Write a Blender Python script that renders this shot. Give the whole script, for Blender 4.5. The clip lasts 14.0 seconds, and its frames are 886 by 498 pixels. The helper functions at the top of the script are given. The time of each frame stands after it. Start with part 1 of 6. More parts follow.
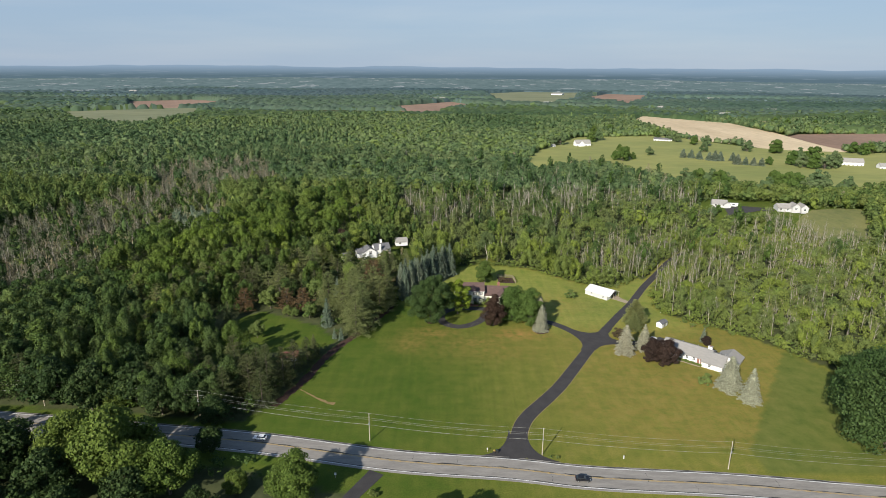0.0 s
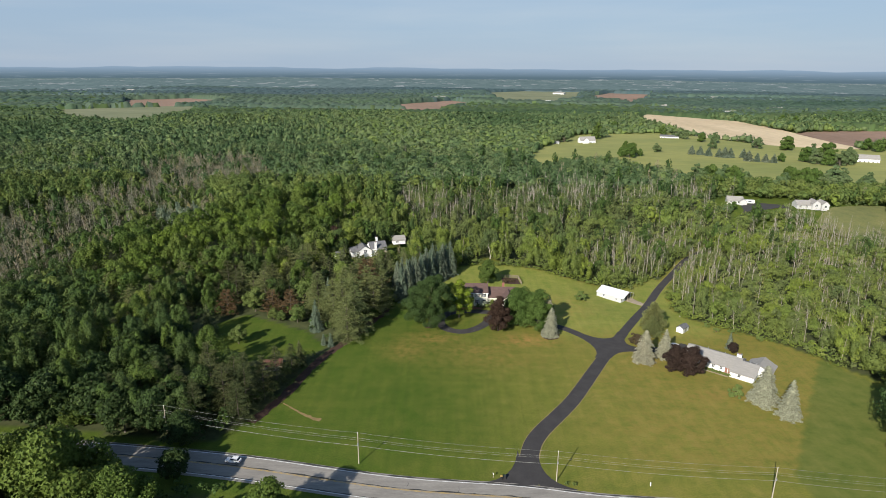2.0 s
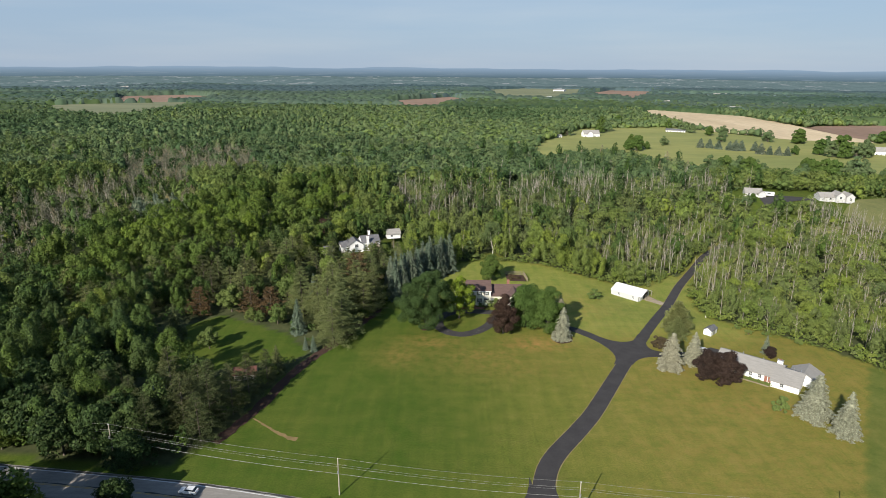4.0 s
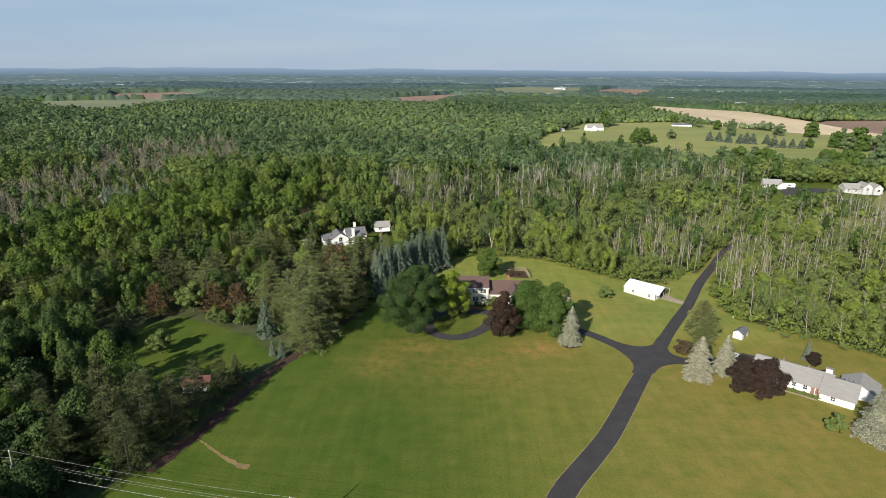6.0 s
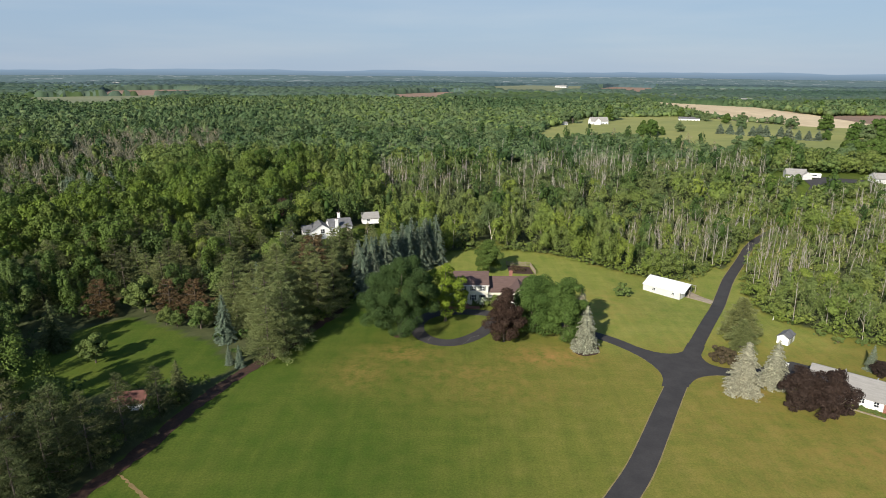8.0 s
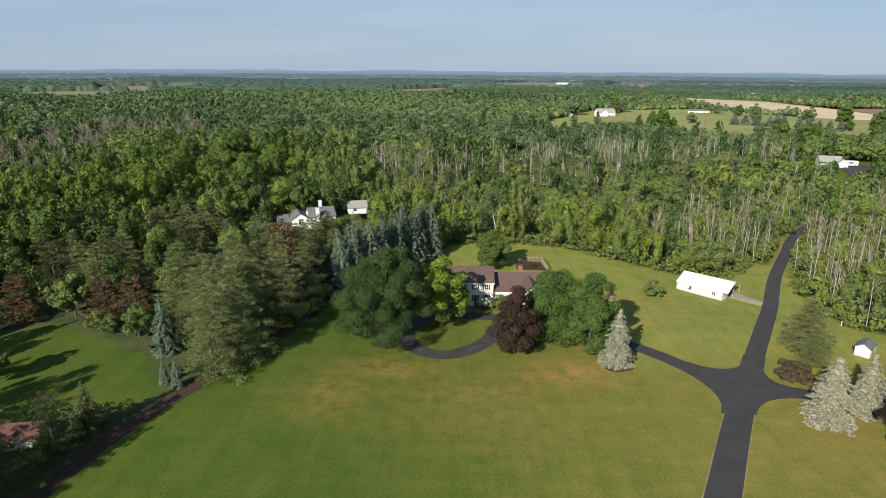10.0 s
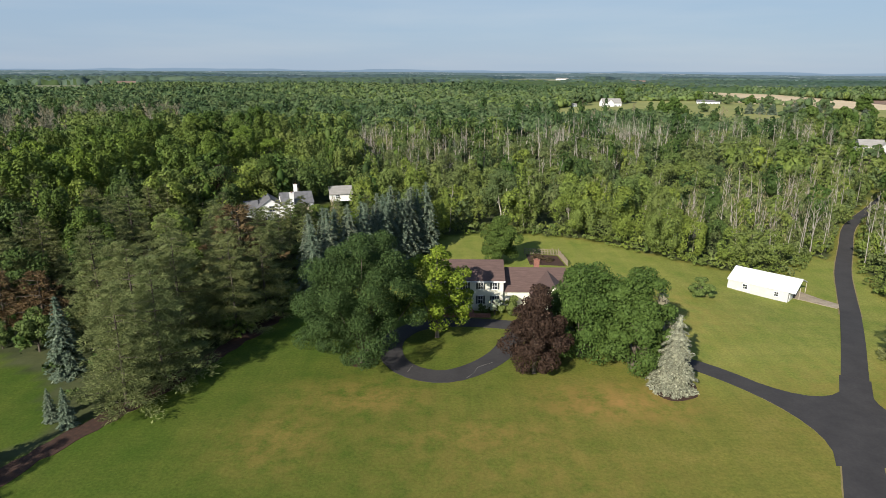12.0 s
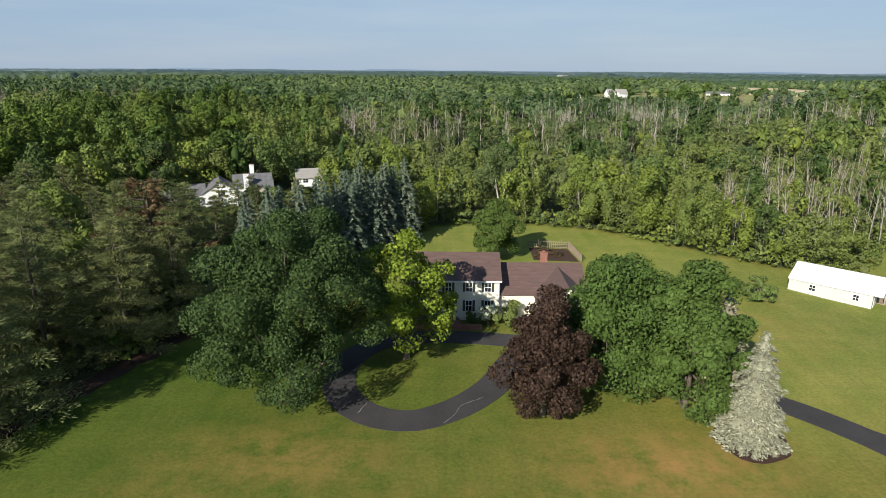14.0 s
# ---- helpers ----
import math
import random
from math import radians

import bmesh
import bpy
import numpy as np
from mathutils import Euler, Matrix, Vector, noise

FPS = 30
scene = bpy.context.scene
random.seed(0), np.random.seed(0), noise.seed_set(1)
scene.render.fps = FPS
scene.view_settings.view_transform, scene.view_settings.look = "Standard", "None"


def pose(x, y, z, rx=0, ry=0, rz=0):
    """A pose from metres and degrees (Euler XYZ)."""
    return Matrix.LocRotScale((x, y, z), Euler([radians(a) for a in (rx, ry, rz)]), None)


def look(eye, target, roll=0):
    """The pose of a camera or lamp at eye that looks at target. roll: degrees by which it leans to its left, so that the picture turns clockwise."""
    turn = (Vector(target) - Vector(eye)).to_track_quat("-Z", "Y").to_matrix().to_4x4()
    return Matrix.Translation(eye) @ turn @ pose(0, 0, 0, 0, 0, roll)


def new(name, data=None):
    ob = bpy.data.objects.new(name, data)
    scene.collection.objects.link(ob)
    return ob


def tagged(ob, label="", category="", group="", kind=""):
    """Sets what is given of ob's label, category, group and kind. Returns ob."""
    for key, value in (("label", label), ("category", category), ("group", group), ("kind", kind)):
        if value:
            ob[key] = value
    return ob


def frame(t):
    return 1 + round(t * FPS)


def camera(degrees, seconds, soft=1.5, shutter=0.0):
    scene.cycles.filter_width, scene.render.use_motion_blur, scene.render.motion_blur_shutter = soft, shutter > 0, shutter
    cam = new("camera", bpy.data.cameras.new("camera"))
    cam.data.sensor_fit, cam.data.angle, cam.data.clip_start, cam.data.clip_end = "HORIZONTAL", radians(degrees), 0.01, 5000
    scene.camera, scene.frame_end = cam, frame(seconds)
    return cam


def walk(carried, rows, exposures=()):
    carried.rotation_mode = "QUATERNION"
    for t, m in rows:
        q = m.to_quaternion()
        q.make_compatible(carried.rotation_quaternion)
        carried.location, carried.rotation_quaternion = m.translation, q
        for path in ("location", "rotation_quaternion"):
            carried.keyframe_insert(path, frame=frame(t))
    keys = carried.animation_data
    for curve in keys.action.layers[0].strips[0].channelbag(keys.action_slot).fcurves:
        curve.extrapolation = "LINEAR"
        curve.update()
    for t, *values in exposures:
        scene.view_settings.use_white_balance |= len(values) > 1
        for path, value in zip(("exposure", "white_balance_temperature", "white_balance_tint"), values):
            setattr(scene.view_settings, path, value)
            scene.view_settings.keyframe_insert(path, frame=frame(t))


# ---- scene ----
cam = camera(73.0, 14.0, soft=0.7)
PATH = [
    (0, (0.609, -1.235, 119.355), (0.595, 0.676, 118.767), 0.38),
    (0.5, (0.904, 4.252, 117.978), (0.888, 6.164, 117.391), 0.38),
    (1, (1.04, 9.589, 116.095), (1.023, 11.501, 115.509), 0.38),
    (1.5, (0.758, 15.591, 113.649), (0.741, 17.503, 113.062), 0.38),
    (2, (0.74, 21.946, 110.551), (0.724, 23.858, 109.967), 0.38),
    (2.5, (0.77, 28.193, 107.92), (0.753, 30.106, 107.335), 0.38),
    (3, (0.425, 34.85, 105.133), (0.411, 36.762, 104.548), 0.38),
    (5.5, (3.201, 70.374, 89.999), (3.189, 72.287, 89.416), 0.38),
    (6, (4.245, 77.162, 86.812), (4.231, 79.076, 86.231), 0.38),
    (6.5, (4.801, 84.312, 83.696), (4.789, 86.226, 83.115), 0.38),
    (7, (5.583, 91.304, 80.919), (5.569, 93.218, 80.338), 0.38),
    (7.5, (5.85, 98.339, 77.929), (5.838, 100.253, 77.35), 0.38),
    (8, (6.5, 105.814, 74.568), (6.486, 107.729, 73.991), 0.38),
    (10.5, (7.46, 145.675, 59.325), (7.446, 147.591, 58.748), 0.38),
    (11, (7.335, 153.688, 56.366), (7.32, 155.603, 55.788), 0.38),
    (11.5, (7.28, 161.859, 53.226), (7.269, 163.773, 52.648), 0.38),
    (12, (7.532, 169.888, 50.173), (7.525, 171.802, 49.594), 0.38),
    (12.5, (8.338, 177.552, 47.09), (8.331, 179.467, 46.511), 0.38),
    (13, (9.46, 185.235, 43.857), (9.453, 187.15, 43.28), 0.38),
    (13.5, (10.523, 192.78, 41.365), (10.515, 194.695, 40.786), 0.38),
    (14, (11.431, 200.526, 39.031), (11.422, 202.441, 38.452), 0.38),
]
walk(cam, [(t, look(eye, target, roll)) for t, eye, target, roll in PATH])

# ---- light: clear morning sky, low sun from behind the camera's left ----
SUN_EL, SUN_AZ = radians(28.0), radians(210.5)
world = bpy.data.worlds.new("sky")
scene.world = world
world.use_nodes = True
wn, wl = world.node_tree.nodes, world.node_tree.links
wn.clear()
sky = wn.new("ShaderNodeTexSky")
sky.sky_type = "NISHITA"
sky.sun_disc = False
sky.sun_elevation, sky.sun_rotation = SUN_EL, SUN_AZ
sky.altitude, sky.air_density, sky.dust_density, sky.ozone_density = 200, 1.2, 0.35, 3.2
back = wn.new("ShaderNodeBackground")
back.inputs["Strength"].default_value = 0.079
wout = wn.new("ShaderNodeOutputWorld")
# thin morning haze over the whole sky, with faint high cloud
wtex = wn.new("ShaderNodeTexCoord")
wmap = wn.new("ShaderNodeMapping")
wmap.inputs["Scale"].default_value = (1.0, 1.0, 9.0)
cloud = wn.new("ShaderNodeTexNoise")
cloud.inputs["Scale"].default_value, cloud.inputs["Detail"].default_value = 2.4, 6.0
wl.new(wtex.outputs["Generated"], wmap.inputs["Vector"])
wl.new(wmap.outputs["Vector"], cloud.inputs["Vector"])
haze = wn.new("ShaderNodeMix")
haze.data_type = "RGBA"
haze.inputs[6].default_value, haze.inputs[7].default_value = (2.82, 3.9, 5.4, 1), (3.5, 4.35, 5.55, 1)
cramp = wn.new("ShaderNodeMapRange")
cramp.inputs["From Min"].default_value, cramp.inputs["From Max"].default_value = 0.42, 0.75
wl.new(cloud.outputs["Fac"], cramp.inputs["Value"])
wl.new(cramp.outputs["Result"], haze.inputs[0])
veil = wn.new("ShaderNodeMix")
veil.data_type = "RGBA"
rise = wn.new("ShaderNodeSeparateXYZ")
wl.new(wtex.outputs["Generated"], rise.inputs["Vector"])
thin_out = wn.new("ShaderNodeMapRange")
thin_out.interpolation_type = "SMOOTHSTEP"
for key, value in (("From Min", 0.08), ("From Max", 0.55), ("To Min", 0.86), ("To Max", 0.1)):
    thin_out.inputs[key].default_value = value
wl.new(rise.outputs["Z"], thin_out.inputs["Value"])
wl.new(thin_out.outputs["Result"], veil.inputs[0])
wl.new(sky.outputs["Color"], veil.inputs[6])
wl.new(haze.outputs[2], veil.inputs[7])
# beyond the land that is built: country painted into the sky up to the horizon, haze in its blue, in low swells with
# pale fields
far_map = wn.new("ShaderNodeMapping")
far_map.inputs["Scale"].default_value = (9.0, 9.0, 240.0)
wl.new(wtex.outputs["Generated"], far_map.inputs["Vector"])
streak = wn.new("ShaderNodeTexNoise")
streak.inputs["Scale"].default_value, streak.inputs["Detail"].default_value, streak.inputs["Roughness"].default_value = 2.2, 6.0, 0.65
wl.new(far_map.outputs["Vector"], streak.inputs["Vector"])
swell = wn.new("ShaderNodeTexNoise")
swell.inputs["Scale"].default_value, swell.inputs["Detail"].default_value = 7.0, 3.0
flat = wn.new("ShaderNodeMapping")
flat.inputs["Scale"].default_value = (1.0, 1.0, 0.0)
wl.new(wtex.outputs["Generated"], flat.inputs["Vector"])
wl.new(flat.outputs["Vector"], swell.inputs["Vector"])
lifted = wn.new("ShaderNodeMath")
lifted.operation = "MULTIPLY_ADD"
wl.new(swell.outputs["Fac"], lifted.inputs[0])
lifted.inputs[1].default_value, lifted.inputs[2].default_value = -0.011, 0.0055
height = wn.new("ShaderNodeMath")
height.operation = "ADD"
wl.new(rise.outputs["Z"], height.inputs[0])
wl.new(lifted.outputs[0], height.inputs[1])
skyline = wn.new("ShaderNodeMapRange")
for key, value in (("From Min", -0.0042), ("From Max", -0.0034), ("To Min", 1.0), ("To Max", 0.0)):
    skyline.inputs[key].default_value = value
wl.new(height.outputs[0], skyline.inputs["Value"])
# painted haze: the country's colour pales towards the skyline
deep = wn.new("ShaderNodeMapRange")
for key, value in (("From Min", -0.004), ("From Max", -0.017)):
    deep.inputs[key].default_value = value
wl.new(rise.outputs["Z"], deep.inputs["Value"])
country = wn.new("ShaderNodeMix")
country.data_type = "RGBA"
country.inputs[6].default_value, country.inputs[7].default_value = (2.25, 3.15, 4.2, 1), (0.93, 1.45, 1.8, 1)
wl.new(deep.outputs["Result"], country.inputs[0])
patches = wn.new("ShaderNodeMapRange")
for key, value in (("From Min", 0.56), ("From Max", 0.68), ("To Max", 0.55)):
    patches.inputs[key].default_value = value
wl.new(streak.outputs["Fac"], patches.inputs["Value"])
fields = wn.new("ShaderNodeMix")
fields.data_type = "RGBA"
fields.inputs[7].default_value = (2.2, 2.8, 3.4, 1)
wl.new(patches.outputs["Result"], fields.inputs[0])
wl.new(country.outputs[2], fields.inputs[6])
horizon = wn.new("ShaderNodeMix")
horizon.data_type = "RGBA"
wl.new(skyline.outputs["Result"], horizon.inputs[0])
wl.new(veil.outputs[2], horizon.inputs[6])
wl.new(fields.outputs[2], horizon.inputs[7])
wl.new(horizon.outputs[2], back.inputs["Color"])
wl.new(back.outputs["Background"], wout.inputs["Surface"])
scene.view_settings.exposure = 0.6
sun_data = bpy.data.lights.new("sun", "SUN")
sun_data.energy, sun_data.angle, sun_data.color = 5.0, radians(0.6), (1.0, 0.935, 0.83)
sun = new("sun", sun_data)
toward = Vector((math.sin(SUN_AZ) * math.cos(SUN_EL), math.cos(SUN_AZ) * math.cos(SUN_EL), math.sin(SUN_EL)))
sun.matrix_world = look(tuple(toward * 400), (0, 0, 0))

# ---- materials ----
def nodes_of(name):
    m = bpy.data.materials.new(name)
    m.use_nodes = True
    n, l = m.node_tree.nodes, m.node_tree.links
    return m, n, l, n["Principled BSDF"], n["Material Output"]


def ramp(n, l, source, stops):
    r = n.new("ShaderNodeValToRGB")
    while len(r.color_ramp.elements) < len(stops):
        r.color_ramp.elements.new(0.5)
    for e, (p, c) in zip(r.color_ramp.elements, stops):
        e.position, e.color = p, (*c, 1)
    l.new(source, r.inputs["Fac"])
    return r.outputs["Color"]


def noise_fac(n, l, scale, detail=4.0, rough=0.55, stretch=(1, 1, 1), coord="Object"):
    c = n.new("ShaderNodeTexCoord")
    mp = n.new("ShaderNodeMapping")
    mp.inputs["Scale"].default_value = stretch
    l.new(c.outputs[coord], mp.inputs["Vector"])
    t = n.new("ShaderNodeTexNoise")
    t.inputs["Scale"].default_value, t.inputs["Detail"].default_value, t.inputs["Roughness"].default_value = scale, detail, rough
    l.new(mp.outputs["Vector"], t.inputs["Vector"])
    return t.outputs["Fac"]


def mix(n, l, fac, a, b, mode="MIX"):
    m = n.new("ShaderNodeMix")
    m.data_type, m.blend_type = "RGBA", mode
    for sock, v in ((m.inputs[0], fac), (m.inputs[6], a), (m.inputs[7], b)):
        if isinstance(v, (int, float)):
            sock.default_value = v
        elif isinstance(v, tuple):
            sock.default_value = (*v, 1)
        else:
            l.new(v, sock)
    return m.outputs[2]


def bumped(n, l, p, fac, strength, distance):
    b = n.new("ShaderNodeBump")
    b.inputs["Strength"].default_value, b.inputs["Distance"].default_value = strength, distance
    l.new(fac, b.inputs["Height"])
    l.new(b.outputs["Normal"], p.inputs["Normal"])


def plain(name, lo, hi, scale=3.0, rough=0.8, bump=0.0, stretch=(1, 1, 1), metal=0.0):
    """A surface whose colour wanders between two tones at two sizes."""
    m, n, l, p, o = nodes_of(name)
    a = noise_fac(n, l, scale, 5, 0.6, stretch)
    b = noise_fac(n, l, scale * 9, 3, 0.6, stretch)
    c1 = ramp(n, l, a, ((0.3, lo), (0.7, hi)))
    c2 = ramp(n, l, b, ((0.3, (0.8, 0.8, 0.8)), (0.7, (1.0, 1.0, 1.0))))
    l.new(mix(n, l, 1.0, c1, c2, "MULTIPLY"), p.inputs["Base Color"])
    p.inputs["Roughness"].default_value, p.inputs["Metallic"].default_value = rough, metal
    if bump:
        bumped(n, l, p, b, 0.6, bump)
    return m


def foliage(name, dark, light, third=None, translucent=0.14, fleck=1.0):
    """Leaves: each leaf its own tone, each tree its own cast."""
    m, n, l, p, o = nodes_of(name)
    g = n.new("ShaderNodeNewGeometry")
    leaf = ramp(n, l, g.outputs["Random Per Island"], ((0.0, dark), (0.75, light), (1.0, third or light)))
    at = n.new("ShaderNodeAttribute")
    at.attribute_name = "tint"
    info = n.new("ShaderNodeObjectInfo")
    own = n.new("ShaderNodeMath")
    own.operation = "MULTIPLY_ADD"
    l.new(info.outputs["Random"], own.inputs[0])
    own.inputs[1].default_value, own.inputs[2].default_value = 0.22, 0.24
    half = n.new("ShaderNodeMath")
    half.use_clamp = True
    l.new(at.outputs["Fac"], half.inputs[0])
    l.new(own.outputs[0], half.inputs[1])
    cast = ramp(n, l, half.outputs[0], ((0.0, (0.54, 0.66, 0.6)), (0.3, (0.9, 0.96, 0.9)), (0.5, (1.08, 1.02, 0.95)), (0.75, (1.08, 1.12, 0.84)), (1.0, (1.36, 1.3, 0.78))))
    tuft = ramp(n, l, noise_fac(n, l, 1.6, 3, 0.75), ((0.3, (1 - 0.36 * fleck, 1 - 0.35 * fleck, 1 - 0.36 * fleck)), (0.5, (0.98, 0.98, 0.96)), (0.72, (1 + 0.3 * fleck, 1 + 0.29 * fleck, 1 + 0.26 * fleck))))
    col = mix(n, l, 1.0, mix(n, l, 1.0, leaf, cast, "MULTIPLY"), tuft, "MULTIPLY")
    l.new(col, p.inputs["Base Color"])
    p.inputs["Roughness"].default_value = 0.62
    p.inputs["Specular IOR Level"].default_value = 0.1
    t = n.new("ShaderNodeBsdfTranslucent")
    l.new(col, t.inputs["Color"])
    s = n.new("ShaderNodeMixShader")
    s.inputs[0].default_value = translucent
    l.new(p.outputs[0], s.inputs[1])
    l.new(t.outputs[0], s.inputs[2])
    l.new(s.outputs[0], o.inputs["Surface"])
    return m


LEAF = foliage("leaf_green", (0.09, 0.12, 0.036), (0.125, 0.165, 0.05), (0.155, 0.195, 0.062), 0.1, 0.6)
LEAF_PALE = foliage("leaf_pale_green", (0.088, 0.116, 0.046), (0.118, 0.15, 0.06), (0.145, 0.176, 0.072), 0.1, 0.55)
LEAF_DEEP = foliage("leaf_deep_green", (0.03, 0.055, 0.018), (0.051, 0.086, 0.028), (0.074, 0.114, 0.038), 0.12, 0.7)
# darker leaf green with the roadside trees' shade put into the colour
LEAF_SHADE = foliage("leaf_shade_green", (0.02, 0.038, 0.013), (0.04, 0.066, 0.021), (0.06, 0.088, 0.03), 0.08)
LEAF_MAPLE = foliage("leaf_maple", (0.054, 0.088, 0.022), (0.078, 0.122, 0.03), (0.1, 0.148, 0.04), 0.12, 0.7)
LEAF_LIME = foliage("leaf_yellow_green", (0.12, 0.165, 0.02), (0.22, 0.27, 0.032), (0.3, 0.34, 0.05))
LEAF_COPPER = foliage("leaf_copper", (0.03, 0.018, 0.015), (0.06, 0.036, 0.028), (0.086, 0.053, 0.039))
LEAF_PINE = foliage("needle_pine", (0.12, 0.138, 0.056), (0.19, 0.21, 0.087), (0.255, 0.272, 0.12), 0.2, 0.6)
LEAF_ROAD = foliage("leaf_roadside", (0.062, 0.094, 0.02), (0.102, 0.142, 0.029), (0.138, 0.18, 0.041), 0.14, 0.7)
LEAF_SPRUCE = foliage("needle_dark_spruce", (0.08, 0.108, 0.078), (0.15, 0.182, 0.135), (0.25, 0.28, 0.215), 0.08, 0.6)
LEAF_BLUE = foliage("needle_blue_spruce", (0.18, 0.17, 0.128), (0.31, 0.295, 0.225), (0.42, 0.4, 0.312), 0.08)
LEAF_RUSSET = foliage("leaf_russet", (0.06, 0.044, 0.028), (0.096, 0.07, 0.043), (0.13, 0.096, 0.06), 0.1)
LEAF_RUST = foliage("leaf_rust", (0.1, 0.066, 0.036), (0.175, 0.115, 0.062), (0.24, 0.16, 0.086), 0.1)
LEAF_PLUM = foliage("leaf_plum", (0.024, 0.016, 0.014), (0.042, 0.028, 0.024), (0.058, 0.039, 0.032), 0.08, 0.6)
LEAF_HEMLOCK = foliage("needle_hemlock", (0.05, 0.062, 0.025), (0.09, 0.104, 0.044), (0.135, 0.146, 0.066), 0.12, 0.6)
LEAF_WHITE = foliage("blossom_white", (0.35, 0.36, 0.26), (0.65, 0.65, 0.52), (0.75, 0.75, 0.65))
LEAF_FAR = foliage("leaf_far", (0.08, 0.115, 0.053), (0.108, 0.15, 0.068), (0.13, 0.172, 0.08), 0.1, 0.45)
LEAF_OAK = foliage("leaf_oak", (0.06, 0.094, 0.021), (0.094, 0.136, 0.03), (0.122, 0.168, 0.04), 0.1, 0.6)
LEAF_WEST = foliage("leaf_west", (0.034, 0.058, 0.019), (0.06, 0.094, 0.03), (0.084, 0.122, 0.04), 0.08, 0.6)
# distant leaves blued to imitate haze in the base colour
LEAF_HAZE = foliage("leaf_distant_hazed", (0.068, 0.104, 0.118), (0.08, 0.12, 0.134), (0.09, 0.132, 0.145), 0.1, 0.25)
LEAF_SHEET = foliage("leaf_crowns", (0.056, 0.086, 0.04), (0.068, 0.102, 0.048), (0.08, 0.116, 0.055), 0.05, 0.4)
# green muted towards blue: a thinner haze put into the leaf colour
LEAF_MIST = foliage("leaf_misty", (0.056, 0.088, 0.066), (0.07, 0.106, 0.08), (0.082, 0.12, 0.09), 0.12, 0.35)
TWIG = foliage("bare_twigs", (0.165, 0.145, 0.1), (0.24, 0.215, 0.152), (0.3, 0.27, 0.195), 0.1)
BARK = plain("bark", (0.07, 0.055, 0.04), (0.15, 0.125, 0.1), 2.0, 0.95, 0.03, (1, 1, 0.2))
DEADWOOD = plain("bare_grey_wood", (0.25, 0.225, 0.19), (0.44, 0.405, 0.345), 0.15, 0.9)
BIRCH = plain("birch_bark", (0.34, 0.31, 0.26), (0.56, 0.52, 0.46), 3.0, 0.8)
ASPHALT = plain("drive_asphalt", (0.03, 0.0275, 0.0275), (0.048, 0.044, 0.043), 0.25, 0.9, 0.004)
ROADTOP = plain("road_worn_asphalt", (0.2, 0.185, 0.165), (0.3, 0.28, 0.25), 0.35, 0.9, 0.004, (0.3, 1.6, 1))
SEAL = plain("tar_seal", (0.025, 0.024, 0.023), (0.06, 0.057, 0.05), 1.0, 0.7)
LINE_WHITE = plain("road_paint_white", (0.5, 0.5, 0.48), (0.8, 0.8, 0.78), 0.8, 0.7)
LINE_YELLOW = plain("road_paint_yellow", (0.3, 0.2, 0.06), (0.55, 0.38, 0.1), 0.8, 0.7)
GRAVEL = plain("gravel", (0.26, 0.205, 0.14), (0.42, 0.355, 0.265), 0.6, 0.95, 0.02)
MULCH = plain("bark_mulch", (0.03, 0.014, 0.008), (0.07, 0.032, 0.018), 1.5, 0.95, 0.03)
SIDING = plain("cream_siding", (0.7, 0.68, 0.56), (0.8, 0.78, 0.66), 0.8, 0.6, 0.0)
WHITE = plain("white_paint", (0.74, 0.74, 0.73), (0.84, 0.84, 0.83), 0.7, 0.5)
ROOF_BROWN = plain("brown_shingle", (0.085, 0.052, 0.045), (0.135, 0.085, 0.072), 0.9, 0.9, 0.02, (0.5, 3, 3))
ROOF_GREY = plain("grey_shingle", (0.25, 0.238, 0.22), (0.33, 0.315, 0.29), 0.8, 0.9, 0.02, (0.5, 3, 3))
ROOF_DARK = plain("dark_shingle", (0.1, 0.1, 0.105), (0.17, 0.17, 0.175), 0.9, 0.9, 0.02)
BARN_WALL = plain("barn_wall_paint", (0.47, 0.47, 0.46), (0.56, 0.56, 0.55), 0.7, 0.55)
ROOF_METAL = plain("white_metal_roof", (0.72, 0.73, 0.74), (0.82, 0.83, 0.84), 0.5, 0.35)
ROOF_RED = plain("red_roof", (0.09, 0.036, 0.026), (0.15, 0.06, 0.044), 0.9, 0.85)
SHUTTER = plain("dark_green_paint", (0.025, 0.035, 0.03), (0.045, 0.055, 0.05), 2.0, 0.5)
BRICK = plain("red_brick", (0.2, 0.085, 0.06), (0.33, 0.15, 0.11), 3.0, 0.9, 0.01)
# near-black colour standing for the unlit depth of an opening
DARK = plain("unlit_opening_black", (0.012, 0.012, 0.012), (0.03, 0.03, 0.03), 1.0, 0.8)
POLEWOOD = plain("weathered_pole", (0.3, 0.26, 0.2), (0.48, 0.42, 0.34), 2.0, 0.9, 0.0, (1, 1, 0.1))
WIRE = plain("wire_metal", (0.3, 0.3, 0.28), (0.45, 0.45, 0.42), 1.0, 0.5, 0, (1, 1, 1), 0.6)
GREYMETAL = plain("grey_metal", (0.35, 0.36, 0.37), (0.5, 0.51, 0.52), 1.0, 0.4, 0, (1, 1, 1), 0.7)
TAN = plain("tan_paint", (0.4, 0.34, 0.26), (0.52, 0.45, 0.36), 1.0, 0.7)
CAR_DARK = plain("dark_car_paint", (0.012, 0.013, 0.016), (0.018, 0.019, 0.022), 1.0, 0.2)
CAR_WHITE = plain("white_car_paint", (0.75, 0.75, 0.75), (0.82, 0.82, 0.82), 1.0, 0.2)
RUBBER = plain("rubber", (0.012, 0.012, 0.012), (0.025, 0.025, 0.025), 4.0, 0.8)
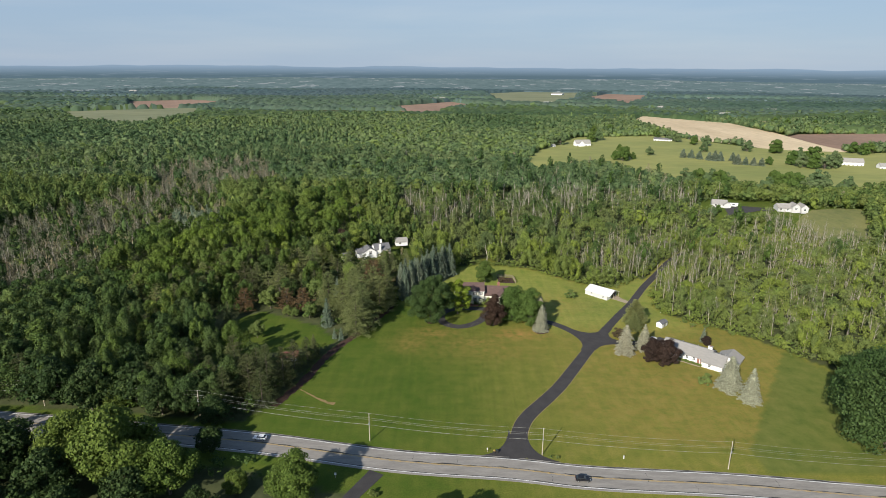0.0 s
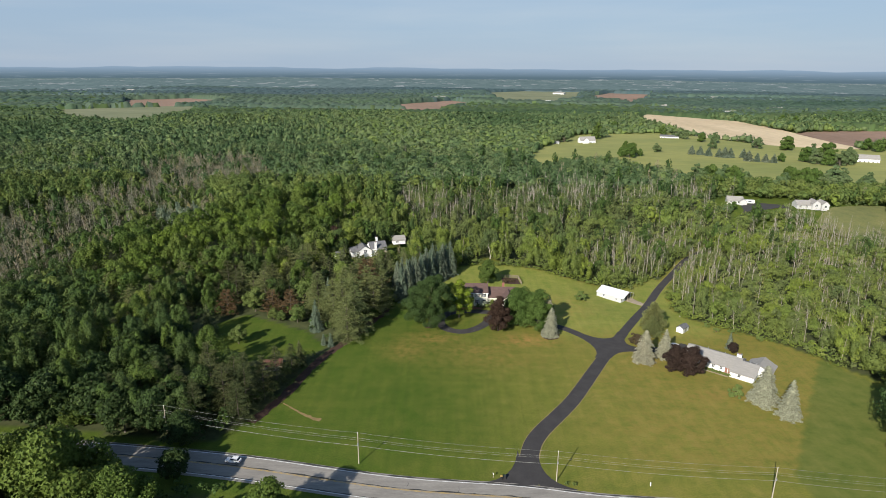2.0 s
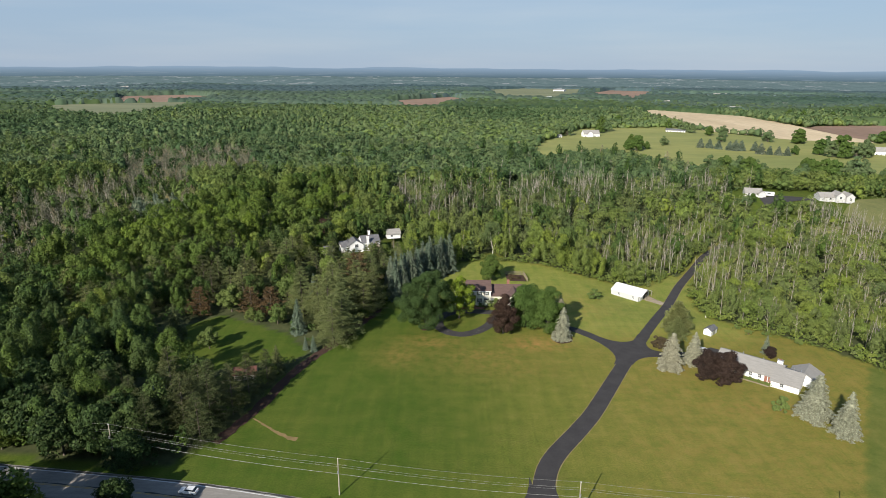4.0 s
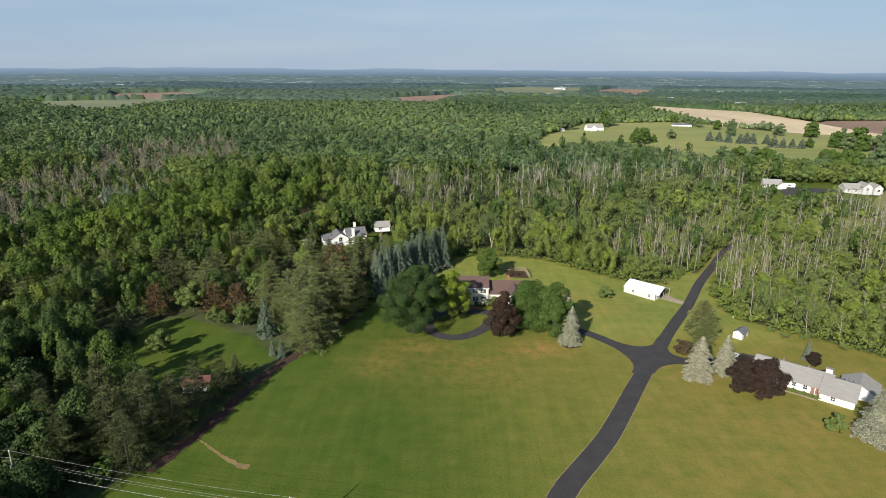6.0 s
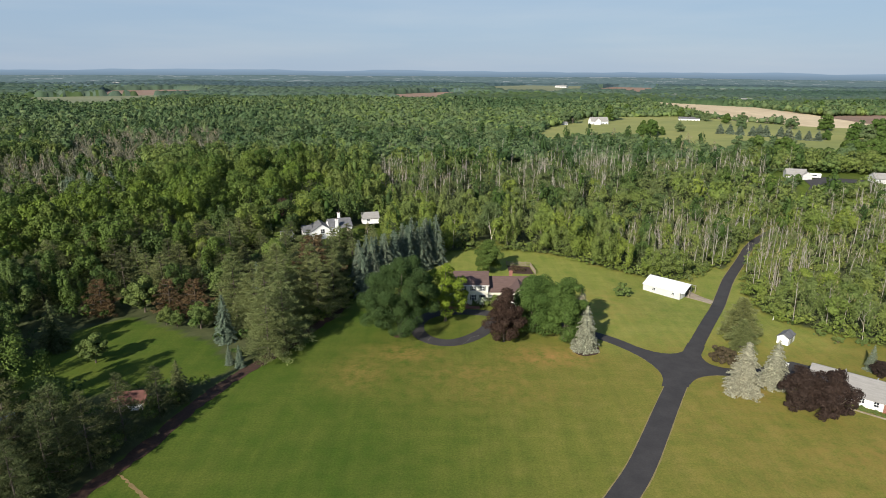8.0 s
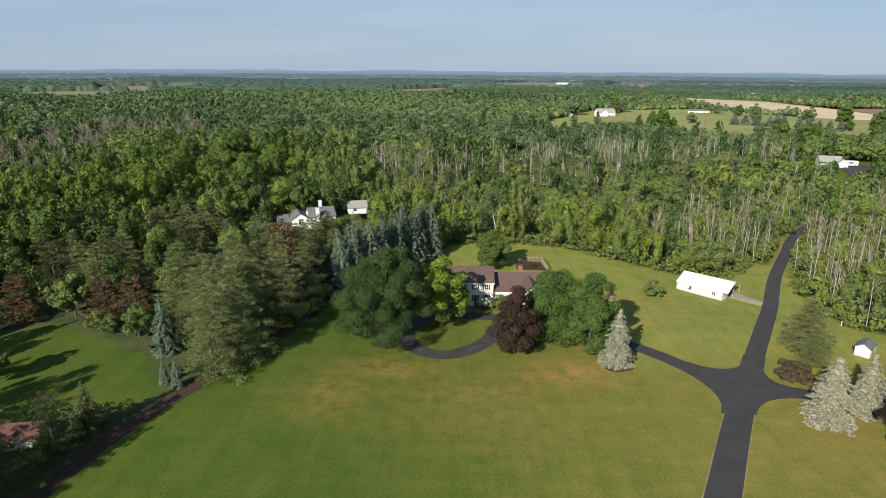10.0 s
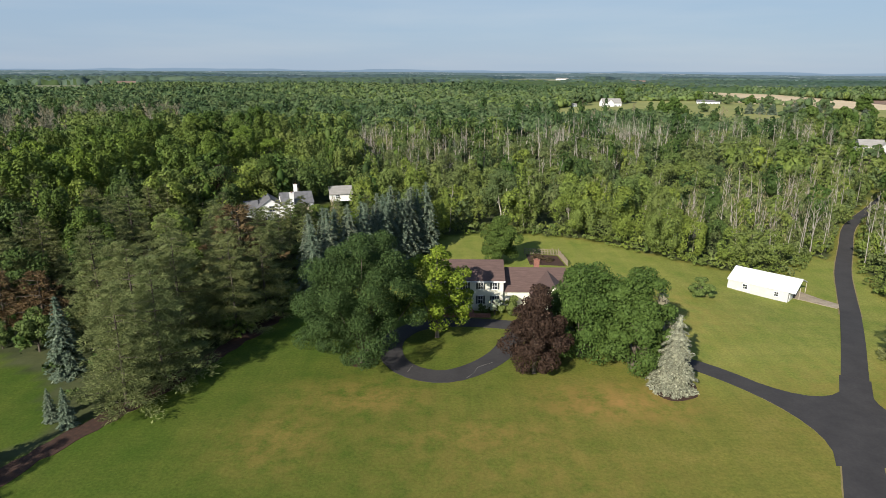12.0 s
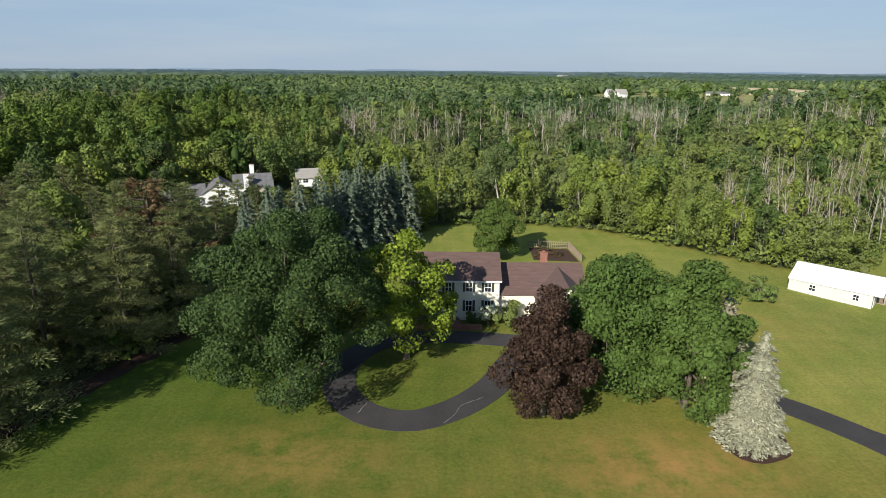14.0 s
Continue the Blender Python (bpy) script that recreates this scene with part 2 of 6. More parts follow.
FENCEWOOD = plain("weathered_fence_wood", (0.17, 0.13, 0.09), (0.28, 0.23, 0.165), 2.0, 0.9)
CROP_TAN = plain("ripe_grain_field", (0.5, 0.385, 0.235), (0.66, 0.525, 0.335), 0.012, 0.95, 0.0, (1, 0.25, 1))
CROP_BROWN = plain("ploughed_field", (0.2, 0.125, 0.08), (0.3, 0.19, 0.13), 0.012, 0.95, 0.0, (1, 0.3, 1))
CROP_GREEN = plain("green_field", (0.18, 0.205, 0.048), (0.3, 0.29, 0.08), 0.012, 0.95, 0.0, (0.4, 1, 1))
# hay green dulled in the colour itself to stand for haze
CROP_FAR = plain("hazy_hay_field", (0.13, 0.15, 0.07), (0.21, 0.215, 0.11), 0.008, 0.95, 0.0, (0.4, 1, 1))
TARP = plain("blue_tarp", (0.2, 0.27, 0.42), (0.3, 0.38, 0.52), 1.0, 0.5)
gm, gn, gl, gp, go = nodes_of("window_glass")
gp.inputs["Base Color"].default_value = (0.02, 0.025, 0.03, 1)
gp.inputs["Roughness"].default_value = 0.06
GLASS = gm


def ground_material():
    m, n, l, p, o = nodes_of("ground_cover")

    def mask(name):
        a = n.new("ShaderNodeAttribute")
        a.attribute_name = name
        return a.outputs["Fac"]

    big = noise_fac(n, l, 0.028, 5, 0.6)
    mid = noise_fac(n, l, 0.16, 5, 0.65)
    fine = noise_fac(n, l, 2.2, 4, 0.7)
    swath = noise_fac(n, l, 0.35, 2, 0.5, (1.6, 0.06, 1))
    c = ramp(n, l, big, ((0.3, (0.046, 0.09, 0.011)), (0.5, (0.072, 0.11, 0.016)), (0.72, (0.115, 0.132, 0.025))))
    c = mix(n, l, 0.5, c, ramp(n, l, mid, ((0.3, (0.05, 0.095, 0.012)), (0.7, (0.122, 0.138, 0.028)))))
    c = mix(n, l, mask("sunny"), c, ramp(n, l, mid, ((0.25, (0.125, 0.148, 0.03)), (0.5, (0.175, 0.175, 0.038)), (0.75, (0.23, 0.2, 0.055)))))
    c = mix(n, l, mask("pale"), c, ramp(n, l, mid, ((0.3, (0.165, 0.21, 0.042)), (0.7, (0.265, 0.262, 0.072)))))
    c = mix(n, l, 1.0, c, ramp(n, l, swath, ((0.35, (0.92, 0.94, 0.93)), (0.65, (1.04, 1.03, 1.0)))), "MULTIPLY")
    cross = noise_fac(n, l, 0.3, 2, 0.5, (0.05, 1.5, 1))
    c = mix(n, l, 1.0, c, ramp(n, l, cross, ((0.35, (0.96, 0.97, 0.96)), (0.65, (1.03, 1.02, 1.01)))), "MULTIPLY")
    c = mix(n, l, 1.0, c, ramp(n, l, fine, ((0.25, (0.6, 0.63, 0.58)), (0.75, (1.2, 1.18, 1.14)))), "MULTIPLY")
    # dry patches with ragged rims
    dry = n.new("ShaderNodeMath")
    dry.operation = "MULTIPLY"
    l.new(mask("dry"), dry.inputs[0])
    l.new(ramp(n, l, noise_fac(n, l, 0.3, 6, 0.7), ((0.36, (0, 0, 0)), (0.6, (1, 1, 1)))), dry.inputs[1])
    c = mix(n, l, dry.outputs[0], c, mix(n, l, mid, (0.235, 0.152, 0.045), (0.35, 0.205, 0.068)))
    c = mix(n, l, mask("meadow"), c, ramp(n, l, mid, ((0.3, (0.072, 0.108, 0.024)), (0.7, (0.135, 0.15, 0.042)))))
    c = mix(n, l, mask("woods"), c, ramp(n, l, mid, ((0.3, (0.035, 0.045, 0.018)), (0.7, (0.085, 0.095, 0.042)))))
    l.new(c, p.inputs["Base Color"])
    p.inputs["Roughness"].default_value = 0.95
    p.inputs["Specular IOR Level"].default_value = 0.1
    bumped(n, l, p, fine, 0.5, 0.08)
    return m


# ---- the lie of the land ----
def smooth(a, b, v):
    t = np.clip((v - a) / (b - a), 0, 1)
    return t * t * (3 - 2 * t)


def land(x, y):
    """Height of the ground; works on arrays."""
    x, y = np.asarray(x, float), np.asarray(y, float)
    z = 9.0 * smooth(385, 480, y) + 4.0 * smooth(-14, -48, x) * smooth(285, 345, y) * (1 - smooth(385, 480, y))
    z = z - 1.4 * smooth(60, 85, x) * smooth(270, 300, y) * (1 - smooth(330, 390, y))
    z = z + 3.6 * np.exp(-((x - 232) ** 2 + (y - 455) ** 2) / 70.0 ** 2)
    far = smooth(1500, 4700, np.hypot(x, y))
    roll = np.sin(x * 0.0021 + 1.3) * np.cos(y * 0.0017 + 0.4) + 0.6 * np.sin(x * 0.0047 + y * 0.003)
    return z + far * (4 + 3 * roll)


def on_land(x, y, up=0.0):
    return float(land(x, y)) + up


def inside(poly, x, y):
    """Even-odd test, on arrays."""
    x, y = np.asarray(x, float), np.asarray(y, float)
    hit = np.zeros(x.shape, bool)
    for (x0, y0), (x1, y1) in zip(poly, poly[1:] + poly[:1]):
        if y0 == y1:
            continue
        hit ^= ((y0 > y) != (y1 > y)) & (x < (x1 - x0) * (y - y0) / (y1 - y0) + x0)
    return hit


def near_line(line, x, y):
    """Distance to a polyline, on arrays."""
    best = np.full(np.shape(x), 1e9)
    for (x0, y0), (x1, y1) in zip(line, line[1:]):
        dx, dy = x1 - x0, y1 - y0
        t = np.clip(((x - x0) * dx + (y - y0) * dy) / (dx * dx + dy * dy), 0, 1)
        best = np.minimum(best, np.hypot(x - x0 - t * dx, y - y0 - t * dy))
    return best


DRIVE = [(23.7, 161.2), (23.9, 166), (26.4, 177.5), (30.4, 186), (39.2, 198), (46.0, 208), (58.6, 230), (66.2, 243), (71.4, 251.5), (77.5, 261.5), (96, 291), (103.5, 304), (114, 322), (130, 346), (140, 361), (150, 373), (168, 391), (190, 413), (209, 438), (220, 452), (229, 461)]
ROADLINE = [(-420, 201), (-375, 197.2), (-330, 193.5), (-285, 189.7), (-240, 186), (-196, 182.2), (-152, 178.5), (-107, 173.4), (-62, 168), (-15, 159.3), (20.5, 156), (46, 152.2), (88, 149.5), (128, 144.8), (170, 140.4), (220, 135.6), (270, 131), (320, 126.6), (370, 122.2), (420, 118)]
YARD = [(-420, 190), (-152, 186), (-100, 182), (-72, 178), (-62, 194), (-56, 205), (-51, 227), (-42, 248), (-37, 257), (-33, 268), (-28, 284), (-21, 300), (-8, 318), (2, 334), (8, 349), (20, 353), (34, 352), (49, 347), (64, 333), (82, 322), (96, 318), (112, 334), (122, 330), (112, 306), (109, 292), (111, 277), (119, 270), (131, 259), (146, 243), (155, 226), (166, 196), (172, 160), (420, 134), (420, 100), (60, 130), (-35, 147), (-60, 156), (-152, 170), (-420, 188)]
OPENING = [(-66, 284), (-62, 298), (-54, 299), (-51, 288), (-56, 282)]
GLADE = [(-108, 238), (-101, 268), (-91, 277), (-75, 268), (-60, 260), (-49, 245), (-54, 236), (-64, 236), (-77, 231), (-94, 220)]
MEADOW = [(92, 630), (96, 720), (120, 800), (200, 960), (345, 1000), (450, 840), (700, 780), (900, 640), (600, 560), (365, 520), (280, 512), (243, 530), (228, 575), (186, 672), (150, 690)]
GRAIN = [(355, 1120), (380, 1264), (444, 1405), (574, 1239), (565, 1007), (551, 830), (462, 790), (435, 880), (380, 960)]
GRAIN_FAR = [(582, 1253), (633, 1373), (682, 1262), (643, 1107)]
PLOUGH = [(560, 1000), (593, 1036), (760, 1060), (820, 960), (615, 872), (552, 845)]
WEST_GRASS = [(-893, 1407), (-809, 1480), (-640, 1560), (-540, 1290), (-545, 1090), (-700, 1130)]
WEST_PLOUGH = [(-938, 1803), (-804, 1920), (-620, 1800), (-680, 1540), (-790, 1500)]
MID_GRASS = [(-168, 1653), (11, 1900), (90, 1700), (-60, 1420)]
NORTH_GRASS = [(150, 2450), (330, 2640), (549, 2600), (440, 2150), (302, 1800), (165, 1820)]
NORTH_PLOUGH = [(484, 2189), (640, 2500), (780, 2400), (520, 1780)]
EAST_GRASS = [(288, 462), (332, 470), (300, 408), (262, 405), (258, 430)]
CLEARINGS = [(-46, 352, 15), (-28, 378, 9), (219, 470, 18), (262, 460, 26), (-44, 339, 6), (-27, 362, 8), (228, 458, 16), (25.5, 360, 6.5), (-290, 566, 9), (236, 486, 12), (136, 205, 30), (222, 452, 16), (244, 452, 14), (262, 442, 18), (212, 440, 9)]
OPEN = [YARD, GLADE, OPENING, MEADOW, GRAIN, GRAIN_FAR, PLOUGH, WEST_GRASS, WEST_PLOUGH, MID_GRASS, NORTH_GRASS, NORTH_PLOUGH, EAST_GRASS]


def open_ground(x, y):
    o = near_line(DRIVE, x, y) < np.where(y > 318, 4.2, 7.0)
    o |= near_line(ROADLINE, x, y) < 9.5
    for poly in OPEN:
        o |= inside(poly, x, y)
    for cx, cy, r in CLEARINGS:
        o |= np.hypot(x - cx, y - cy) < r
    return o


# ---- mesh helpers ----
def tri_mesh(name, verts, faces, material, tint=None, smooth_shade=False):
    """A mesh from arrays of corners and triangles."""
    me = bpy.data.meshes.new(name)
    nv, nf = len(verts), len(faces)
    me.vertices.add(nv)
    me.vertices.foreach_set("co", np.asarray(verts, np.float32).ravel())
    me.loops.add(nf * 3)
    me.loops.foreach_set("vertex_index", np.asarray(faces, np.int32).ravel())
    me.polygons.add(nf)
    me.polygons.foreach_set("loop_start", np.arange(0, nf * 3, 3, dtype=np.int32))
    if smooth_shade:
        me.polygons.foreach_set("use_smooth", np.ones(nf, bool))
    if tint is not None:
        a = me.attributes.new("tint", "FLOAT", "POINT")
        a.data.foreach_set("value", np.asarray(tint, np.float32))
    me.update(calc_edges=True)
    me.materials.append(material)
    return me


def thing(name, label, category, group="", at=(0, 0, 0), turn=0.0, kind=""):
    ob = new(name)
    ob.empty_display_size = 0.3
    ob.matrix_basis = pose(*at, 0, 0, turn)
    return tagged(ob, label, category, group, kind)


def hang(name, me, parent, label=""):
    ob = new(name, me)
    ob.parent = parent
    return tagged(ob, label) if label else ob


def part(name, bm, material, parent, label=""):
    me = bpy.data.meshes.new(name)
    bmesh.ops.recalc_face_normals(bm, faces=bm.faces)
    bm.to_mesh(me)
    bm.free()
    me.materials.append(material)
    return hang(name, me, parent, label)


def block(x0, x1, y0, y1, z0, z1, bm=None, bevel=0.0):
    bm = bm or bmesh.new()
    made = bmesh.ops.create_cube(bm, size=1.0, matrix=Matrix.Translation(((x0 + x1) / 2, (y0 + y1) / 2, (z0 + z1) / 2)) @ Matrix.Diagonal((x1 - x0, y1 - y0, z1 - z0, 1)))
    if bevel:
        edges = list({e for v in made["verts"] for e in v.link_edges})
        bmesh.ops.bevel(bm, geom=edges, offset=bevel, segments=2, affect="EDGES")
    return bm


def prism(outline, axis, a, b, bm=None):
    """An outline in (u, z) carried along x or y from a to b."""
    bm = bm or bmesh.new()
    rings = []
    for s in (a, b):
        rings.append([bm.verts.new((s, u, z) if axis == "x" else (u, s, z)) for u, z in outline])
    bm.faces.new(rings[0])
    bm.faces.new(list(reversed(rings[1])))
    for i in range(len(outline)):
        j = (i + 1) % len(outline)
        bm.faces.new((rings[0][i], rings[1][i], rings[1][j], rings[0][j]))
    return bm


def tubes(paths, sides=5):
    """Tapered tubes as arrays: each path a list of (x, y, z, radius)."""
    V, F, base = [], [], 0
    ang = np.arange(sides) * 2 * np.pi / sides
    for path in paths:
        p = np.asarray(path, float)
        d = np.gradient(p[:, :3], axis=0)
        d /= np.linalg.norm(d, axis=1)[:, None] + 1e-9
        ref = np.where(np.abs(d[:, 2:3]) > 0.9, np.array([[1.0, 0, 0]]), np.array([[0, 0, 1.0]]))
        u = np.cross(d, ref)
        u /= np.linalg.norm(u, axis=1)[:, None] + 1e-9
        w = np.cross(d, u)
        ring = p[:, None, :3] + p[:, None, 3:4] * (u[:, None] * np.cos(ang)[None, :, None] + w[:, None] * np.sin(ang)[None, :, None])
        V.append(ring.reshape(-1, 3))
        for k in range(len(p) - 1):
            a = base + k * sides + np.arange(sides)
            b = base + k * sides + (np.arange(sides) + 1) % sides
            F.append(np.stack([a, b, b + sides], 1))
            F.append(np.stack([a, b + sides, a + sides], 1))
        base += len(p) * sides
    return np.concatenate(V), np.concatenate(F)


def leaf_arrays(centre, normal, size, rng, folded=True, along=None, slim=1.0):
    """A small blade at each centre, facing its normal; folded blades are two triangles, others one."""
    n = len(centre)
    normal = normal / (np.linalg.norm(normal, axis=1)[:, None] + 1e-9)
    r = rng.normal(size=(n, 3))
    u = np.cross(normal, r) if along is None else along + r * 0.25
    u /= np.linalg.norm(u, axis=1)[:, None] + 1e-9
    w = np.cross(normal, u) * slim
    s = np.asarray(size).reshape(-1, 1)
    if folded:
        lift = normal * s * 0.18
        pts = np.stack([centre - u * s * 0.6, centre - w * s * 0.42 + lift, centre + u * s * 0.6, centre + w * s * 0.42 + lift], 1)
        k = np.arange(n)[:, None] * 4
        faces = np.concatenate([k + np.array([[0, 1, 2]]), k + np.array([[0, 2, 3]])])
    else:
        pts = np.stack([centre - u * s * 0.55 - w * s * 0.35, centre + u * s * 0.55 - w * s * 0.35, centre + w * s * 0.6], 1)
        faces = np.arange(n)[:, None] * 3 + np.array([[0, 1, 2]])
    return pts.reshape(-1, 3), faces


def ball(rng, n):
    d = rng.normal(size=(n, 3))
    return d / np.linalg.norm(d, axis=1)[:, None]

# ---- ground, road and drives ----
def spaced(lo, hi, fine_lo, fine_hi, step, growth):
    a = list(np.arange(fine_lo, fine_hi + step, step))
    s, v = step, a[-1]
    while v < hi:
        s = min(s * growth, 160)
        v += s
        a.append(v)
    s, v = step, a[0]
    while v > lo:
        s = min(s * growth, 160)
        v -= s
        a.insert(0, v)
    return np.array(a)


def patchy_field(x, y, scale, seed):
    """Smooth noise on arrays, about -1 to 1."""
    r = np.random.default_rng(seed)
    v = 0
    for k in range(5):
        a, p, f = r.uniform(0, 6.28), r.uniform(0, 6.28), scale * r.uniform(0.6, 1.7)
        v = v + np.sin((x * np.cos(a) + y * np.sin(a)) * f + p)
    return v / 2.6


def build_ground():
    gx = spaced(-4600, 4600, -110, 175, 2.2, 1.14)
    gy = spaced(-900, 3600, 128, 352, 2.2, 1.14)
    X, Y = np.meshgrid(gx, gy)
    Z = land(X, Y)
    nx, ny = len(gx), len(gy)
    V = np.stack([X, Y, Z], -1).reshape(-1, 3)
    i, j = np.meshgrid(np.arange(nx - 1), np.arange(ny - 1))
    a = (j * nx + i).ravel()
    F = np.concatenate([np.stack([a, a + 1, a + nx + 1], 1), np.stack([a, a + nx + 1, a + nx], 1)])
    me = tri_mesh("ground", V, F, ground_material(), None, True)
    x, y = X.ravel(), Y.ravel()
    wob = 9 * patchy_field(x, y, 0.05, 3) + 22 * patchy_field(x, y, 0.012, 4)
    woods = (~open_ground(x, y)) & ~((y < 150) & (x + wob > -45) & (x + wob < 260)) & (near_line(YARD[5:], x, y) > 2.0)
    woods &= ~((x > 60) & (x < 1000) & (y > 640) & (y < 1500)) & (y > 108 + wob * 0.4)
    for poly in OPEN[3:]:
        woods &= near_line(poly + poly[:1], x, y) > 45
    meadow = ((x > 60) & (x < 1000) & (y > 640) & (y < 1500)) | inside(MEADOW, x, y) | ((x > 100) & (y > 155) & inside(YARD, x, y) & (near_line([(104, 172), (117, 194), (139, 225), (150, 240)], x, y) < 300) & (x - 104 > (y - 172) * 0.67)) | inside(WEST_GRASS, x, y)
    dry = np.zeros(len(x))
    for cx, cy, rx, ry, s in ((-5, 254, 13, 6, 0.6), (35, 253, 13, 6, 1.0), (-15, 243, 9, 9, 0.5), (12, 244, 18, 6, 0.5), (80, 236, 9, 6, 0.7), (96, 210, 22, 7, 0.6), (118, 205, 10, 9, 0.5), (60, 222, 12, 9, 0.3), (20, 236, 26, 10, 0.35), (70, 190, 26, 8, 0.35), (55, 290, 16, 18, 0.4), (120, 232, 14, 10, 0.5), (90, 185, 20, 10, 0.35)):
        dry = np.maximum(dry, s * np.exp(-(((x - cx) / rx) ** 2 + ((y - cy) / ry) ** 2)))
    dry = np.maximum(dry, 0.28 * smooth(30, 80, x) * inside(YARD, x, y) * smooth(165, 172, y) * smooth(278, 262, y) * (1 - meadow))
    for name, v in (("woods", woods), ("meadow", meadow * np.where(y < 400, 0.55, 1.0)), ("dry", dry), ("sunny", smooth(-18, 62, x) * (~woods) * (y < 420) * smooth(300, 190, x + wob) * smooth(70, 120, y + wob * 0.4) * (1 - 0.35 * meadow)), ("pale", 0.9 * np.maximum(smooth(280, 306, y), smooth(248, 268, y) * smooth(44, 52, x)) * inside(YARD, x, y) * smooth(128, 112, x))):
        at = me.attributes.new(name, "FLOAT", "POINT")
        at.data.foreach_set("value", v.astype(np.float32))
    tagged(new("ground", me), "mown green lawn with dry patches, meadow and forest floor", "ground", kind="structure")


def curve_points(line, step=1.5):
    """A smooth line through the given points."""
    p = [np.array(q, float) for q in line]
    p = [2 * p[0] - p[1]] + p + [2 * p[-1] - p[-2]]
    out = []
    for a, b, c, d in zip(p, p[1:], p[2:], p[3:]):
        n = max(2, int(np.linalg.norm(c - b) / step))
        for k in range(n):
            t = k / n
            out.append(0.5 * (2 * b + (c - a) * t + (2 * a - 5 * b + 4 * c - d) * t * t + (3 * b - a - 3 * c + d) * t ** 3))
    out.append(p[-2])
    return np.array(out)


def ribbon(line, width, up, thick=0.12, step=1.5, offset=0.0, ragged=0.0, seed=0, bm=None):
    """A strip along a line, lying on the land. width: one number, or (start, end)."""
    bm = bm or bmesh.new()
    c = curve_points(line, step)
    d = np.gradient(c, axis=0)
    d /= np.linalg.norm(d, axis=1)[:, None]
    nrm = np.stack([-d[:, 1], d[:, 0]], 1)
    w0, w1 = width if isinstance(width, tuple) else (width, width)
    w = np.linspace(w0, w1, len(c))
    rng = np.random.default_rng(seed)
    rows = []
    for k in range(len(c)):
        e = rng.normal(size=2) * ragged
        l = c[k] + nrm[k] * (offset + w[k] / 2 + e[0])
        r = c[k] + nrm[k] * (offset - w[k] / 2 + e[1])
        zl, zr, zc = on_land(*l), on_land(*r), on_land(*c[k])
        z = max(zl, zr, zc) + up
        rows.append([bm.verts.new(q) for q in ((*l, z - thick), (*l, z), (*r, z), (*r, z - thick))])
    for a, b in zip(rows, rows[1:]):
        for i in range(3):
            bm.faces.new((a[i], a[i + 1], b[i + 1], b[i]))
    bm.faces.new(rows[0])
    bm.faces.new(list(reversed(rows[-1])))
    return bm


def fillet(bm, a, corner, b, up, n=8):
    """The paved flare in a corner between two strips."""
    a, c, b = (np.array(q, float) for q in (a, corner, b))
    pts = [(1 - t) ** 2 * a + 2 * t * (1 - t) * c + t * t * b for t in np.linspace(0, 1, n)]
    return pts


def paved(bm, outline, up):
    vs = [bm.verts.new((x, y, on_land(x, y) + up)) for x, y in outline]
    bm.faces.new(vs)
    low = [bm.verts.new((x, y, on_land(x, y) + up - 0.12)) for x, y in outline]
    for i in range(len(vs)):
        j = (i + 1) % len(vs)
        bm.faces.new((vs[i], low[i], low[j], vs[j]))


def setting(name, bm, material, label, category):
    me = bpy.data.meshes.new(name)
    bmesh.ops.recalc_face_normals(bm, faces=bm.faces)
    bm.to_mesh(me)
    bm.free()
    me.materials.append(material)
    return tagged(new(name, me), label, category, kind="structure")


build_ground()

road = setting("road", ribbon(ROADLINE, 11.6, 0.05, 0.3, 4.0), ROADTOP, "worn grey two-lane country road", "road")


def on_road(name, width, offset, material, label, a=-300.0, b=300.0, up=0.056, ragged=0.0, seed=0):
    c = curve_points(ROADLINE, 4.0)
    c = c[(c[:, 0] > a) & (c[:, 0] < b)]
    bm = ribbon([tuple(q) for q in c], width, up, 0.02, 4.0 if not ragged else 1.6, offset, ragged, seed)
    return part(name, bm, material, road, label)


on_road("edge_line", 0.24, 4.75, LINE_WHITE, "white painted edge line")
on_road("edge_line", 0.24, -4.75, LINE_WHITE, "white painted edge line")
on_road("centre_line", 0.14, 0.16, LINE_YELLOW, "worn yellow centre line")
on_road("centre_line", 0.14, -0.16, LINE_YELLOW, "worn yellow centre line")
on_road("tar_seam", 0.3, 0.48, SEAL, "dark tar seam", -300, 300, 0.053, 0.14, 3)
on_road("tar_seam", 0.34, 5.3, SEAL, "dark tar seam", -300, 300, 0.053, 0.16, 4)
on_road("tar_seam", 0.3, -4.4, SEAL, "dark tar seam", -300, 300, 0.053, 0.12, 5)
for k, (sx, off, ln) in enumerate(((6, 1.8, 5), (32, -2.1, 6), (-8, 2.5, 4), (60, 1.5, 8), (75, -2.8, 6), (100, 2.2, 7))):
    c = curve_points(ROADLINE, 4.0)
    i = int(np.argmin(np.abs(c[:, 0] - sx)))
    cx, cy = c[i]
    part("tar_crack", ribbon([(cx, cy + off - ln / 4), (cx + 0.4, cy + off), (cx + 0.2, cy + off + ln / 4)], 0.09, 0.055, 0.02, 0.5, 0, 0.03, k), SEAL, road)

BRANCH = [(67, 250), (62.6, 253), (59.3, 257.3), (56.5, 261), (52.3, 265.4), (46, 270), (38.5, 275.5), (31, 280.5), (24, 281)]
LOOP = [(24, 280.8), (20.5, 275), (18.2, 270), (15.2, 265.9), (11.7, 262.8), (8, 261), (4.1, 261.4), (0.5, 263.8), (-2, 268.5), (-2.2, 275), (1.5, 281), (8, 283.4), (15, 283.4), (24, 282)]
RANCH_DRIVE = [(71, 246.5), (76, 245.5), (83, 245.0), (92, 246.5), (97, 246)]
